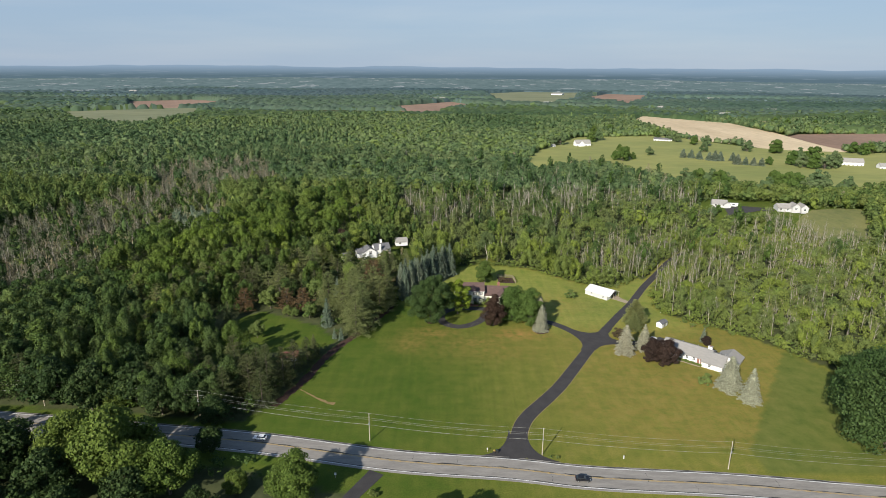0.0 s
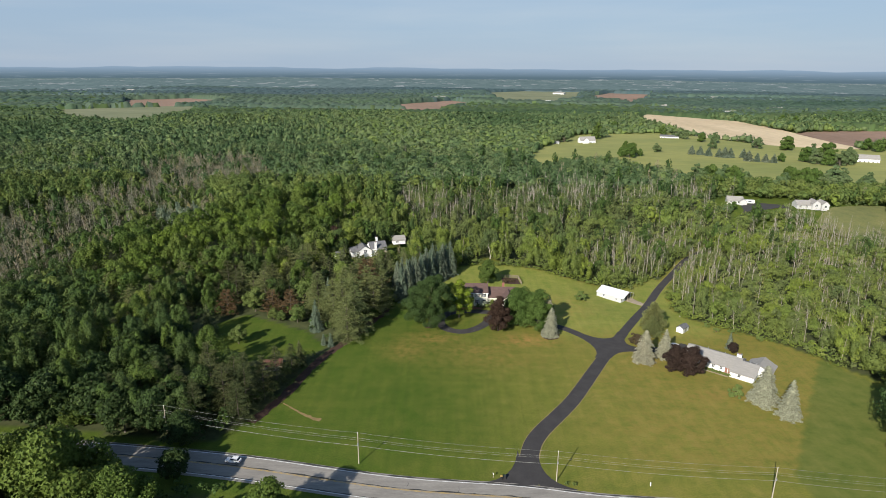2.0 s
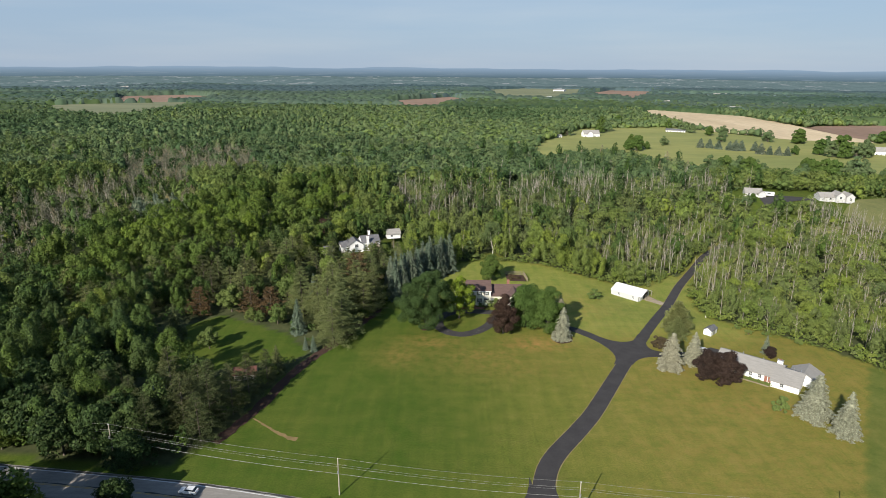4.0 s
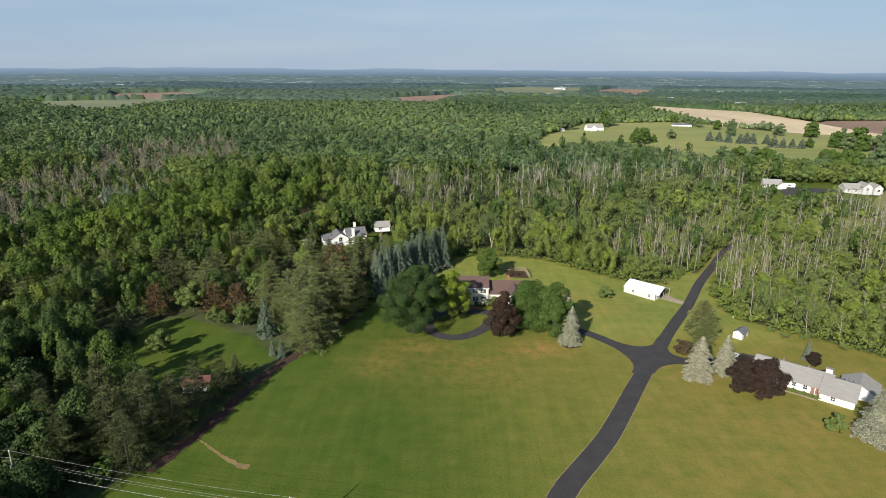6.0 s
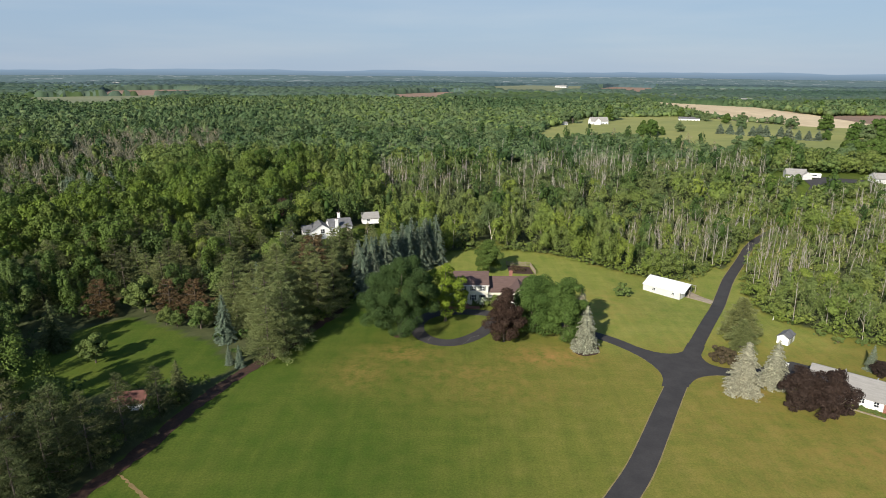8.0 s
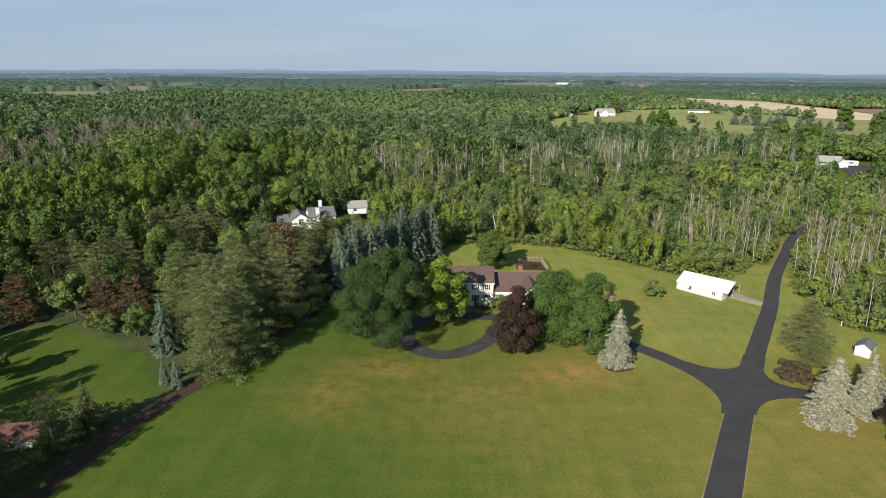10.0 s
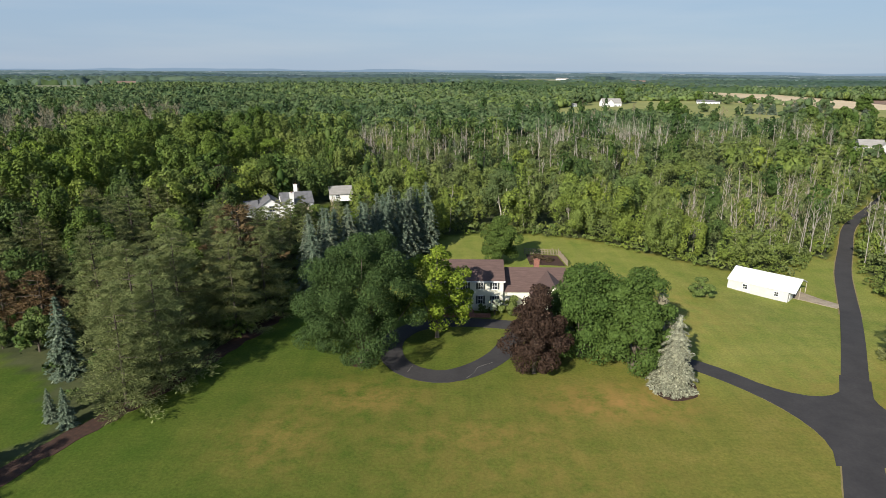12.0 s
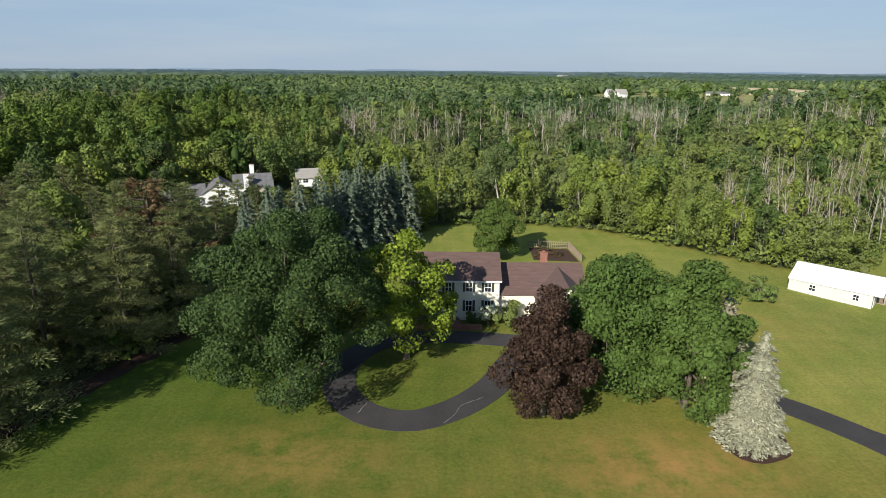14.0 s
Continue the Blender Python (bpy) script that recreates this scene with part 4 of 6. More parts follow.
ASHES = [(10, 352), (34, 354), (60, 349), (78, 336), (96, 325), (118, 340), (137, 362), (203, 424), (235, 497), (151, 545), (54, 568), (-45, 560), (-40, 450), (-5, 392)]
EAST = [(105, 335), (115, 300), (112, 280), (135, 258), (152, 240), (165, 215), (420, 250), (420, 430), (300, 400), (240, 430), (205, 415), (150, 365)]
PINEWOOD = [(-60, 200), (-150, 190), (-160, 250), (-100, 330), (-20, 345), (5, 340), (-40, 260)]


def grow_woods():
    # woods near the houses, tiers by distance from the middle of the plan
    x, y, rng = scatter(-420, 420, 100, 530, 7.0, 11)
    oaks = inside(OAKS, x, y)
    ash = inside(ASHES, x, y) | inside(EAST, x, y)
    thicket = inside(THICKET, x, y) | inside(BROWN, x, y)
    keep = ~open_ground(x, y) & (np.abs(x) < 0.86 * y + 70) & ~((y < 150) & (x > -20)) & (y > 118) & ~((y < 182) & (x > -135) & (x < 0)) & ~((y < 200) & (x > 100))
    keep &= ~oaks & ~inside(SPRUCES, x, y) & (rng.uniform(size=len(x)) < np.where(thicket, np.where(inside(BROWN, x, y), 0.15, 0.42), np.where(ash, 0.95, 1.0)))
    x, y, ash, thicket = x[keep], y[keep], ash[keep], thicket[keep]
    tall = ash & (rng.uniform(size=len(x)) < 0.2)
    ash &= ~tall
    d = np.hypot(x - 11, y - 190)
    rim = near_line(YARD + YARD[:1], x, y)
    h = rng.uniform(11, 19, len(x)) + 3.0 * patchy(x, y, 0.035, 41) - 3.0 * smooth(14, 2, rim)
    h = np.where(ash, rng.uniform(5, 12.5, len(x)) + 2 * patchy(x, y, 0.05, 42), h)
    h = np.where(thicket, rng.uniform(7, 14, len(x)), h)
    r = rng.uniform(3.2, 5.8, len(x)) * (1 + 0.3 * np.clip(patchy(x, y, 0.03, 44), -0.7, 1))
    r = np.where(ash, rng.uniform(1.7, 3.3, len(x)) + 2.2 * (rng.uniform(size=len(x)) < 0.2), r)
    r = np.where(thicket, rng.uniform(2.4, 4.4, len(x)), r)
    h = np.where(tall, h * 0.78, h)
    by_house = smooth(75, 40, np.hypot(x - 240, y - 440))
    h = h * (1 - 0.5 * by_house) * (1 - 0.25 * smooth(430, 500, y) * smooth(0, 80, x))
    pines = inside(PINEWOOD, x, y) & (rng.uniform(size=len(x)) < np.where((x > -85) | (y > 285), 0.85, 0.3))
    strip = near_line([(-66, 186), (-60, 205), (-55, 226), (-46, 240)], x, y) < 13
    strip |= (near_line([(-66, 186), (-60, 205), (-55, 226), (-46, 240), (-34, 275), (-25, 296)], x, y) < 16) & ~pines
    gone = strip & (rng.uniform(size=len(x)) < 0.8)
    gone |= near_line(BED, x, y) < 6
    gone |= inside([(-110, 262), (-96, 290), (-60, 292), (-48, 262)], x, y)
    h = np.where(strip, h * 0.5, h)
    low = inside([(-62, 296), (-18, 296), (-8, 320), (-24, 352), (-60, 346), (-78, 330)], x, y)
    h, r = np.where(low, h * 0.5, h), np.where(low, r * 0.7, r)
    ok = ~gone & ~pines
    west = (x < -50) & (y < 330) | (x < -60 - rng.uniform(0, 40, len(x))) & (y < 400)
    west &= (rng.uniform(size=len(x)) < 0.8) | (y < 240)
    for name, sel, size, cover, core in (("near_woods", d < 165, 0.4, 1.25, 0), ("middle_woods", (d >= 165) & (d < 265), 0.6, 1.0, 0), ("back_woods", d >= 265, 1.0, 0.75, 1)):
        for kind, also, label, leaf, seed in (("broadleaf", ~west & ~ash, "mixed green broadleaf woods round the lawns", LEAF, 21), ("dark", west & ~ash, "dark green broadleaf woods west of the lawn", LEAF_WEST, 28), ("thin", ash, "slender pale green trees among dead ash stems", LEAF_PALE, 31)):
            k = sel & ok & also
            if k.any():
                forest(name, label, x[k], y[k], h[k], r[k], size * (0.9 if kind == "thin" else 1.0), leaf, seed, cover * (0.8 if kind == "thin" else 1.0), core=core if kind != "thin" else 0, low=-0.8, full=(0.42, 0.5) if kind == "thin" else (0.4, 0.48))
    # a sweep of tall sunlit oaks beyond the pines
    x, y, rng = scatter(-200, -50, 255, 490, 11.5, 34)
    k = inside(OAKS, x, y) & ~open_ground(x, y)
    x, y = x[k], y[k]
    forest("oak_woods", "tall bright green spreading oaks beyond the pines", x, y, rng.uniform(14.5, 24, len(x)), rng.uniform(4.6, 7.6, len(x)), 0.62, LEAF_OAK, 35, 1.15, low=-0.6, core=0, lobes=22, lump=(0.2, 0.38), cast=-0.02)
    # undergrowth along the edges
    ux, uy, rng = scatter(-260, 330, 150, 520, 4.6, 12)
    k = ~open_ground(ux, uy) & (np.abs(ux) < 0.8 * uy + 40)
    k &= (rng.uniform(size=len(ux)) < np.where(ux > -20, 0.7, 0.35)) | (near_line(YARD + YARD[:1], ux, uy) < 8)
    k &= near_line(BED, ux, uy) > 5.5
    ux, uy = ux[k], uy[k]
    ex, ey, erng = scatter(-130, 180, 180, 420, 2.4, 16)
    rim = near_line(YARD[5:], ex, ey)
    k = (~open_ground(ex, ey) & (np.minimum(rim, np.abs(near_line(DRIVE, ex, ey) - 6)) < 6)) | (inside(YARD, ex, ey) & (near_line(YARD[15:28], ex, ey) < 1.3))
    k &= (near_line(BED, ex, ey) > 4.5) & (near_line(DRIVE, ex, ey) > np.where(ey > 318, 3.4, 5.0))
    ex, ey = ex[k], ey[k]
    forest("hedge_growth", "low green shrubs along the wood's edge", ex, ey, erng.uniform(0.9, 2.8, len(ex)) + 0.9 * patchy(ex, ey, 0.2, 3) + 0.3 * near_line(YARD[5:], ex, ey).clip(0, 7), erng.uniform(1.0, 2.0, len(ex)), 0.36, LEAF, 29, 0.75, low=-0.7, lobes=8, core=0)
    near = (uy < 290) & (ux < -30)
    uh, ur = rng.uniform(2.0, 5.5, len(ux)), rng.uniform(1.4, 2.6, len(ux))
    forest("undergrowth", "green shrubs and saplings under the woods", ux[near], uy[near], uh[near], ur[near], 0.6, LEAF_DEEP, 23, 0.6, lobes=8, core=0)
    forest("undergrowth", "pale green shrubs and saplings under the woods", ux[~near], uy[~near], uh[~near], ur[~near], 0.8, LEAF_PALE, 33, 0.45, lobes=8, core=0)
    # leafless standing trees: pale stems with a haze of twigs
    bx, by, rng = scatter(-520, 400, 235, 760, 4.4, 13)
    brown = inside(BROWN, bx, by)
    thick = inside(THICKET, bx, by)
    stand = inside(ASHES, bx, by) | inside(EAST, bx, by) & (by < 450)
    chance = np.where(stand, (0.33 + 0.4 * patchy(bx, by, 0.045, 5)) * (1 - 0.5 * smooth(470, 520, by)), np.where(brown, 0.8, np.where(thick, 0.4 + 0.4 * patchy(bx, by, 0.04, 9), 0.02 * (by > 330))))
    k = ~open_ground(bx, by) & (np.abs(bx) < 0.8 * by + 30) & (rng.uniform(size=len(bx)) < chance)
    bx, by, stand = bx[k], by[k], stand[k]
    hh_all = rng.uniform(8, 17, len(bx)) + 1.0 * (bx > 100) - 2.5 * ~stand
    paths = []
    for px, py, hh in zip(bx, by, hh_all):
        z = on_land(px, py)
        lx, ly = rng.normal(size=2) * 0.9
        paths.append([(px, py, z - 0.2, 0.17), (px + lx * 0.4, py + ly * 0.4, z + hh * 0.55, 0.12), (px + lx, py + ly, z + hh, 0.03)])
        for j in range(rng.integers(3, 7)):
            f = rng.uniform(0.35, 0.85)
            a, L = rng.uniform(0, 6.28), rng.uniform(1.2, 2.8) * (1.2 - f)
            o = (px + lx * f, py + ly * f, z + hh * f)
            paths.append([(*o, 0.07), (o[0] + np.cos(a) * L, o[1] + np.sin(a) * L, o[2] + L * rng.uniform(1.2, 2.4), 0.025)])
    V, F = tubes(paths, 3)
    tagged(new("bare_trees", tri_mesh("bare_trees", V, F, DEADWOOD)), "grey leafless dead trees standing in the woods", "dead trees", kind="stuff")
    for sel, cover, label in ((stand, 0.28, "grey leafless twigs of the dead ash trees"), (~stand, 1.3, "grey-brown leafless twigs of a bare thicket")):
        forest("bare_twigs", label, bx[sel], by[sel], hh_all[sel] + 0.5, rng.uniform(1.3, 2.4, sel.sum()), 1.0, TWIG, 30, cover, -0.9, 0.6, 0.13 if cover < 1 else 0.28, True, 0)
    # far woods
    x, y, rng = scatter(-1050, 1050, 530, 1290, 8.6, 14)
    keep = ~open_ground(x, y) & (np.abs(x) < 0.76 * y + 40)
    keep &= ~(inside(BROWN, x, y) & (rng.uniform(size=len(x)) < 0.88))
    x, y = x[keep], y[keep]
    hh = (rng.uniform(10, 16, len(x)) + 3.0 * patchy(x, y, 0.02, 61)) * (1 - 0.32 * smooth(-20, 90, x) * smooth(1050, 900, y))
    rr = rng.uniform(3.8, 6.6, len(x)) * (1 + 0.3 * np.clip(patchy(x, y, 0.011, 63), -0.8, 1))
    k = y < 760
    forest("far_woods", "wide green broadleaf forest", x[k], y[k], hh[k], rr[k], 1.5, LEAF_FAR, 24, 0.55, -0.6, 0.25, heart=0.74, full=(0.46, 0.52))
    forest("far_woods", "wide green broadleaf forest", x[~k], y[~k], hh[~k], rr[~k] * 1.1, 2.7, LEAF_FAR, 27, 0.42, -0.8, 0.22, lobes=10, heart=0.82, full=(0.48, 0.54))
    # farther bands take bluer leaves, so haze by distance is in the colour
    canopy((("far_woods", "wide green broadleaf forest", LEAF_SHEET, 0, 1560), ("distant_woods", "distant woods, green muted with painted haze", LEAF_MIST, 1560, 2050), ("distant_woods", "distant woods, blue-green with painted haze", LEAF_HAZE, 2050, 9000)), 1270.0, 2760.0, 15)
    # a plantation of grey-green spruces, and dark firs scattered through the woods
    sx, sy, rng = scatter(-204, -148, 386, 430, 4.6, 18)
    k = ~open_ground(sx, sy) & inside(SPRUCES, sx, sy)
    fx, fy, frng = scatter(-420, 240, 360, 700, 34, 19)
    fk = ~open_ground(fx, fy) & (np.abs(fx) < 0.76 * fy)
    forest("spruce_plantation", "grey-blue spruces planted in the woods", sx[k], sy[k], rng.uniform(11, 15, k.sum()), rng.uniform(1.5, 2.2, k.sum()), 0.7, LEAF_SPRUCE, 71, 0.9, -0.9)
    forest("scattered_firs", "dark firs scattered through the woods", fx[fk], fy[fk], frng.uniform(14, 19, fk.sum()), frng.uniform(2.4, 4.0, fk.sum()), 0.9, LEAF_DEEP, 72, 0.8, -0.9)


grow_woods()

# ---- single trees round the houses ----
MAPLE = tree_meshes(broadleaf_arrays(101, 25.4, 12.2, -1.2, 125, 60000, 0.29, 0.25, (0.11, 0.21), 0.16, 0.9, 0.1), LEAF_DEEP, name="big_maple")
plant("maple_tree", MAPLE, -7.0, 266.0, "large dense dark green maple beside the loop drive")
LIME = tree_meshes(broadleaf_arrays(102, 19.4, 9.4, 0.6, 74, 8600, 0.42, 0.25, (0.09, 0.19)), LEAF_LIME, name="lime_maple")
plant("yellow_maple_tree", LIME, 6.1, 276.6, "bright yellow-green maple in front of the house", scale=1.06)
COPPER = tree_meshes(broadleaf_arrays(103, 16.6, 5.7, -2.2, 100, 18000, 0.34, cone=0.4), LEAF_COPPER, name="copper_beech")
plant("copper_beech_tree", COPPER, 23.0, 262.5, "dark copper-leaved tree beside the drive")
ROUND1 = tree_meshes(broadleaf_arrays(104, 19.4, 8.7, -1.6, 120, 23000, 0.42), LEAF_MAPLE, name="round_maple")
ROUND2 = tree_meshes(broadleaf_arrays(105, 19.0, 7.4, -1.8, 100, 19000, 0.42), LEAF_MAPLE, name="round_maple")
plant("round_maple_tree", ROUND1, 32.2, 269, "dense round green maple on the lawn")
plant("round_maple_tree", ROUND2, 40.4, 264.5, "dense round green maple on the lawn")
BLUE = tree_meshes(conifer_arrays(106, 13.0, 4.15, 0.3, 26, 190, 0.36, 0.2, 0.12, 0.72, 0.6, 1.15, 0.62), LEAF_BLUE, name="blue_spruce")
BLUE2 = tree_meshes(conifer_arrays(107, 13.8, 5.0, 0.2, 26, 200, 0.4, 0.2, 0.12, 0.62, 0.6, 1.15, 0.66), LEAF_BLUE, name="blue_spruce")
plant("blue_spruce_tree", BLUE, 45.2, 258.2, "silvery blue spruce at the drive's edge", "spruce", "silvery blue spruces")
plant("blue_spruce_tree", BLUE, 45.8, 268.5, "silvery blue spruce behind the maples", "spruce", "silvery blue spruces", 50, 1.08)
plant("blue_spruce_tree", BLUE2, 78.3, 235.5, "silvery blue spruce by the crossing", "spruce", "silvery blue spruces", 20, 0.98)
plant("blue_spruce_tree", BLUE, 87.4, 239.0, "silvery blue spruce by the parking place", "spruce", "silvery blue spruces", 130, 0.94)
plant("blue_spruce_tree", BLUE2, 110.1, 205.6, "broad silvery blue spruce by the long house", "spruce", "silvery blue spruces", 75, 1.1, 0.95)
plant("blue_spruce_tree", BLUE, 114.1, 197.0, "silvery blue spruce at the lawn's corner", "spruce", "silvery blue spruces", 200, 1.06)
PLUM = tree_meshes(broadleaf_arrays(108, 13.0, 5.9, -1.2, 90, 12000, 0.38), LEAF_PLUM, name="purple_plum")
plant("purple_plum_tree", PLUM, 87.3, 227.8, "dark purple-leaved tree in front of the long house", "tree", "purple trees", 0, 0.84)
plant("purple_plum_tree", PLUM, 92.8, 224.6, "dark purple-leaved tree in front of the long house", "tree", "purple trees", 140, 0.92)
YARDTREE = tree_meshes(broadleaf_arrays(109, 14.2, 5.6, -0.8, 70, 12000, 0.4, cone=0.5), LEAF_MAPLE, name="yard_tree")
plant("yard_tree", YARDTREE, 22.3, 322.5, "round green tree behind the house")
SMALLSHRUB = tree_meshes(broadleaf_arrays(118, 4.2, 3.8, -0.6, 18, 420, 0.85), LEAF, name="small_shrub")
SHRUB = tree_meshes(broadleaf_arrays(110, 4.2, 3.8, -0.6, 30, 2200, 0.45), LEAF, name="shrub")
plant("shrub", SHRUB, 67.2, 301, "wide green shrub on the lawn", "shrub", turn=40)
PINE1 = tree_meshes(pine_arrays(111, 12.4, 5.4, -0.4, 120, 330, 0.56), LEAF_PINE, name="lawn_pine")
plant("pine_tree", PINE1, 91.6, 266.0, "bushy green pine beside the drive", "pine")
plant("yard_tree", YARDTREE, -36.5, 346.5, "round green tree before the white house", turn=20, scale=0.6)
plant("pine_tree", PINE1, 89.0, 259.5, "bushy green pine beside the drive", "pine", turn=70, scale=0.7)
RUSSET = tree_meshes(broadleaf_arrays(112, 5.4, 4.3, -0.7, 40, 5200, 0.32), LEAF_RUSSET, name="russet_shrub")
plant("russet_shrub", RUSSET, 80.6, 251.5, "russet brown shrub at the crossing", "shrub", squash=0.85)
plant("shrub", SHRUB, 102.4, 209.0, "bluish green shrub before the long house", "shrub", turn=10, scale=0.85, squash=1.3)
plant("purple_plum_tree", PLUM, 117.0, 243.8, "small dark red tree behind the long house", "tree", turn=33, scale=0.42, squash=0.8)
SHADE = tree_meshes(broadleaf_arrays(113, 26, 13.5, -1.5, 130, 17000, 0.7), LEAF_DEEP, name="shade_tree")
plant("shade_tree", SHADE, 145, 168, "huge dark green shade tree beside the road", scale=1.22)
plant("shade_tree", SHADE, 152, 187, "huge dark green shade tree beside the field", turn=120, scale=1.1)
plant("shade_tree", SHADE, 163, 158, "huge dark green shade tree beside the road", turn=220, scale=0.9)
def forked_birch():
    V, F, TV, TF = broadleaf_arrays(114, 19, 7.0, 5.0, 60, 4200, 0.5, 0.4)
    fork = [[(0, 0, -0.3, 0.3), (0.1, 0, 3.2, 0.25), (-0.9, 0.2, 8.0, 0.17), (-1.6, 0.3, 13.5, 0.06)], [(0.1, 0, 2.6, 0.22), (1.3, -0.3, 7.0, 0.18), (2.5, -0.4, 10.5, 0.12), (3.1, -0.2, 15.5, 0.05)], [(1.6, -0.3, 7.6, 0.11), (1.2, -0.6, 11.0, 0.11), (1.5, -0.8, 14.5, 0.05)], [(-0.7, 0.2, 7.0, 0.15), (-2.4, -0.5, 10.0, 0.1), (-3.4, -0.8, 13.0, 0.04)]]
    return V, F, *tubes(fork, 7)


BIRCHTREE = tree_meshes(forked_birch(), LEAF_PALE, BIRCH, name="birch")
plant("birch_tree", BIRCHTREE, 26.0, 362, "tall pale-barked birch at the wood's edge")

# spruces in a row behind the house
ROWSPRUCE = [tree_meshes(conifer_arrays(120 + k, 15.5, 3.6, 0.4, 22, 78, 0.56, 0.3, 0.12, 0.78, 0.55, 1.15), LEAF_SPRUCE, name="row_spruce") for k in range(2)]
rng = np.random.default_rng(5)
for k in range(17):
    f = 0.14 + 0.86 * k / 16
    x, y = -25 + 27 * f + rng.normal() * 0.8, 292 + 43 * f + rng.normal() * 1.2
    plant("spruce_tree", ROWSPRUCE[k % 4 == 1 and 0 or 1] if k % 3 else ROWSPRUCE[1], x, y, "dusky blue-green spruce in a screening row", "spruce", "row of spruces", rng.uniform(0, 360), rng.uniform(1.1, 1.35))
    if k % 2:
        plant("spruce_tree", ROWSPRUCE[1], x - 6 + rng.normal(), y + 3, "dusky blue-green spruce in a screening row", "spruce", "row of spruces", rng.uniform(0, 360), rng.uniform(1.0, 1.3))

plant("spruce_tree", ROWSPRUCE[0], 117.0, 247.2, "small blue-green spruce behind the long house", "spruce", turn=80, scale=0.48)

# tall pines along the west side
PINES = [tree_meshes(pine_arrays(130 + k, 21, 6.5, 0.8, 84, 400, 0.48), LEAF_PINE, name="tall_pine") for k in range(3)]
DARKPINES = [tree_meshes(pine_arrays(135 + k, 21, 6.4, 0.8, 70, 260, 0.56), LEAF_HEMLOCK, name="dark_pine") for k in range(2)]
for k, (x, y, s) in enumerate(((-41.0, 250.5, 0.95), (-38.5, 257.5, 1.05), (-44.5, 263, 1.1), (-41, 272, 1.05), (-33, 277, 0.95), (-50, 269, 1.0), (-46, 280, 1.1), (-37, 287, 1.0), (-30, 287, 0.9), (-58, 276, 1.05), (-42, 297, 1.0), (-33, 300, 0.95), (-62, 204, 0.8), (-66, 198, 0.85), (-60, 213, 0.75), (-69, 206, 0.8), (-72, 194, 0.9), (-57, 222, 0.6), (-78, 199, 0.85), (-66, 190, 0.75), (-79, 188, 0.8), (-86, 194, 0.85))):
    plant("pine_tree", PINES[k % 3] if y > 240 else DARKPINES[k % 2], x, y, "tall ragged pine at the lawn's edge", "pine", "tall pines", k * 67, s)
for x, y, t in ((-41, 322, 0.6), (-47, 327, 0.58), (-35, 317, 0.62), (-30, 325, 0.5)):
    plant("pine_tree", DARKPINES[0], x, y, "dark pine below the white house", "pine", turn=x * 9, scale=t)
RUSTPINE = tree_meshes(pine_arrays(140, 9, 3.7, 0.2, 60, 170, 0.5), LEAF_RUST, name="rusty_pine")
for x, y, s in ((-38.5, 297, 2.35), (-80.5, 280, 1.3), (-72, 279, 1.35), (-101, 278, 1.35)):
    plant("browned_pine_tree", RUSTPINE, x, y, "browned dying conifer among the pines", "pine", scale=s)
CONE = tree_meshes(conifer_arrays(141, 15, 5.0, 0.4, 24, 36, 0.75, 0.25), LEAF_HEMLOCK, name="cone_fir")
for x, y, s in ((-100.7, 254.5, 1.0), (-55.8, 229.5, 0.7), (-50.2, 246.7, 0.36), (-47.0, 245.4, 0.42)):
    plant("fir_tree", CONE if s > 0.6 else ROWSPRUCE[0], x, y, "cone-shaped fir by the glade" if s > 0.6 else "small blue spruce in the mulch bed", "fir", scale=s)
plant("spruce_tree", ROWSPRUCE[1], -40.8, 278.4, "small grey-blue spruce under the pines", "spruce", scale=0.5, turn=70)
plant("spruce_tree", ROWSPRUCE[0], -57.4, 295.5, "grey-blue spruce in the opening behind the pines", "spruce", scale=0.8, turn=30)
plant("spruce_tree", ROWSPRUCE[1], -56.2, 260.6, "tall grey-blue spruce beside the pines", "spruce", scale=0.95)
GLADETREE = tree_meshes(broadleaf_arrays(116, 12.0, 5.6, 0.6, 46, 4200, 0.62), LEAF, name="glade_tree")
for x, y, s in ((-85.5, 247, 0.72), (-89, 281, 1.05), (-78, 271.5, 0.5), (-74, 270, 0.45), (-66.5, 269, 0.72), (-69, 295, 1.0)):
    plant("glade_tree", GLADETREE, x, y, "round green tree in the glade", "tree", scale=s, turn=x * 3)

# big trees by the road
ROADTREE = tree_meshes(broadleaf_arrays(115, 20, 9.6, 0.8, 90, 9000, 0.68), LEAF_ROAD, name="road_tree")
# these trees look shaded by their leaf colour
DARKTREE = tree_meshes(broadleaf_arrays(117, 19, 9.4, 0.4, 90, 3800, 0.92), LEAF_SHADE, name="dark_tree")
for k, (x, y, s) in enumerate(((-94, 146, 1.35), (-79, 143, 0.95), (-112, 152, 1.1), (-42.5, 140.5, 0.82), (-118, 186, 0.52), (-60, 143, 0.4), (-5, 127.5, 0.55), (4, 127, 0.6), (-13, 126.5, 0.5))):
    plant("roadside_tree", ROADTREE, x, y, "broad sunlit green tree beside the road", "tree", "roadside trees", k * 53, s)
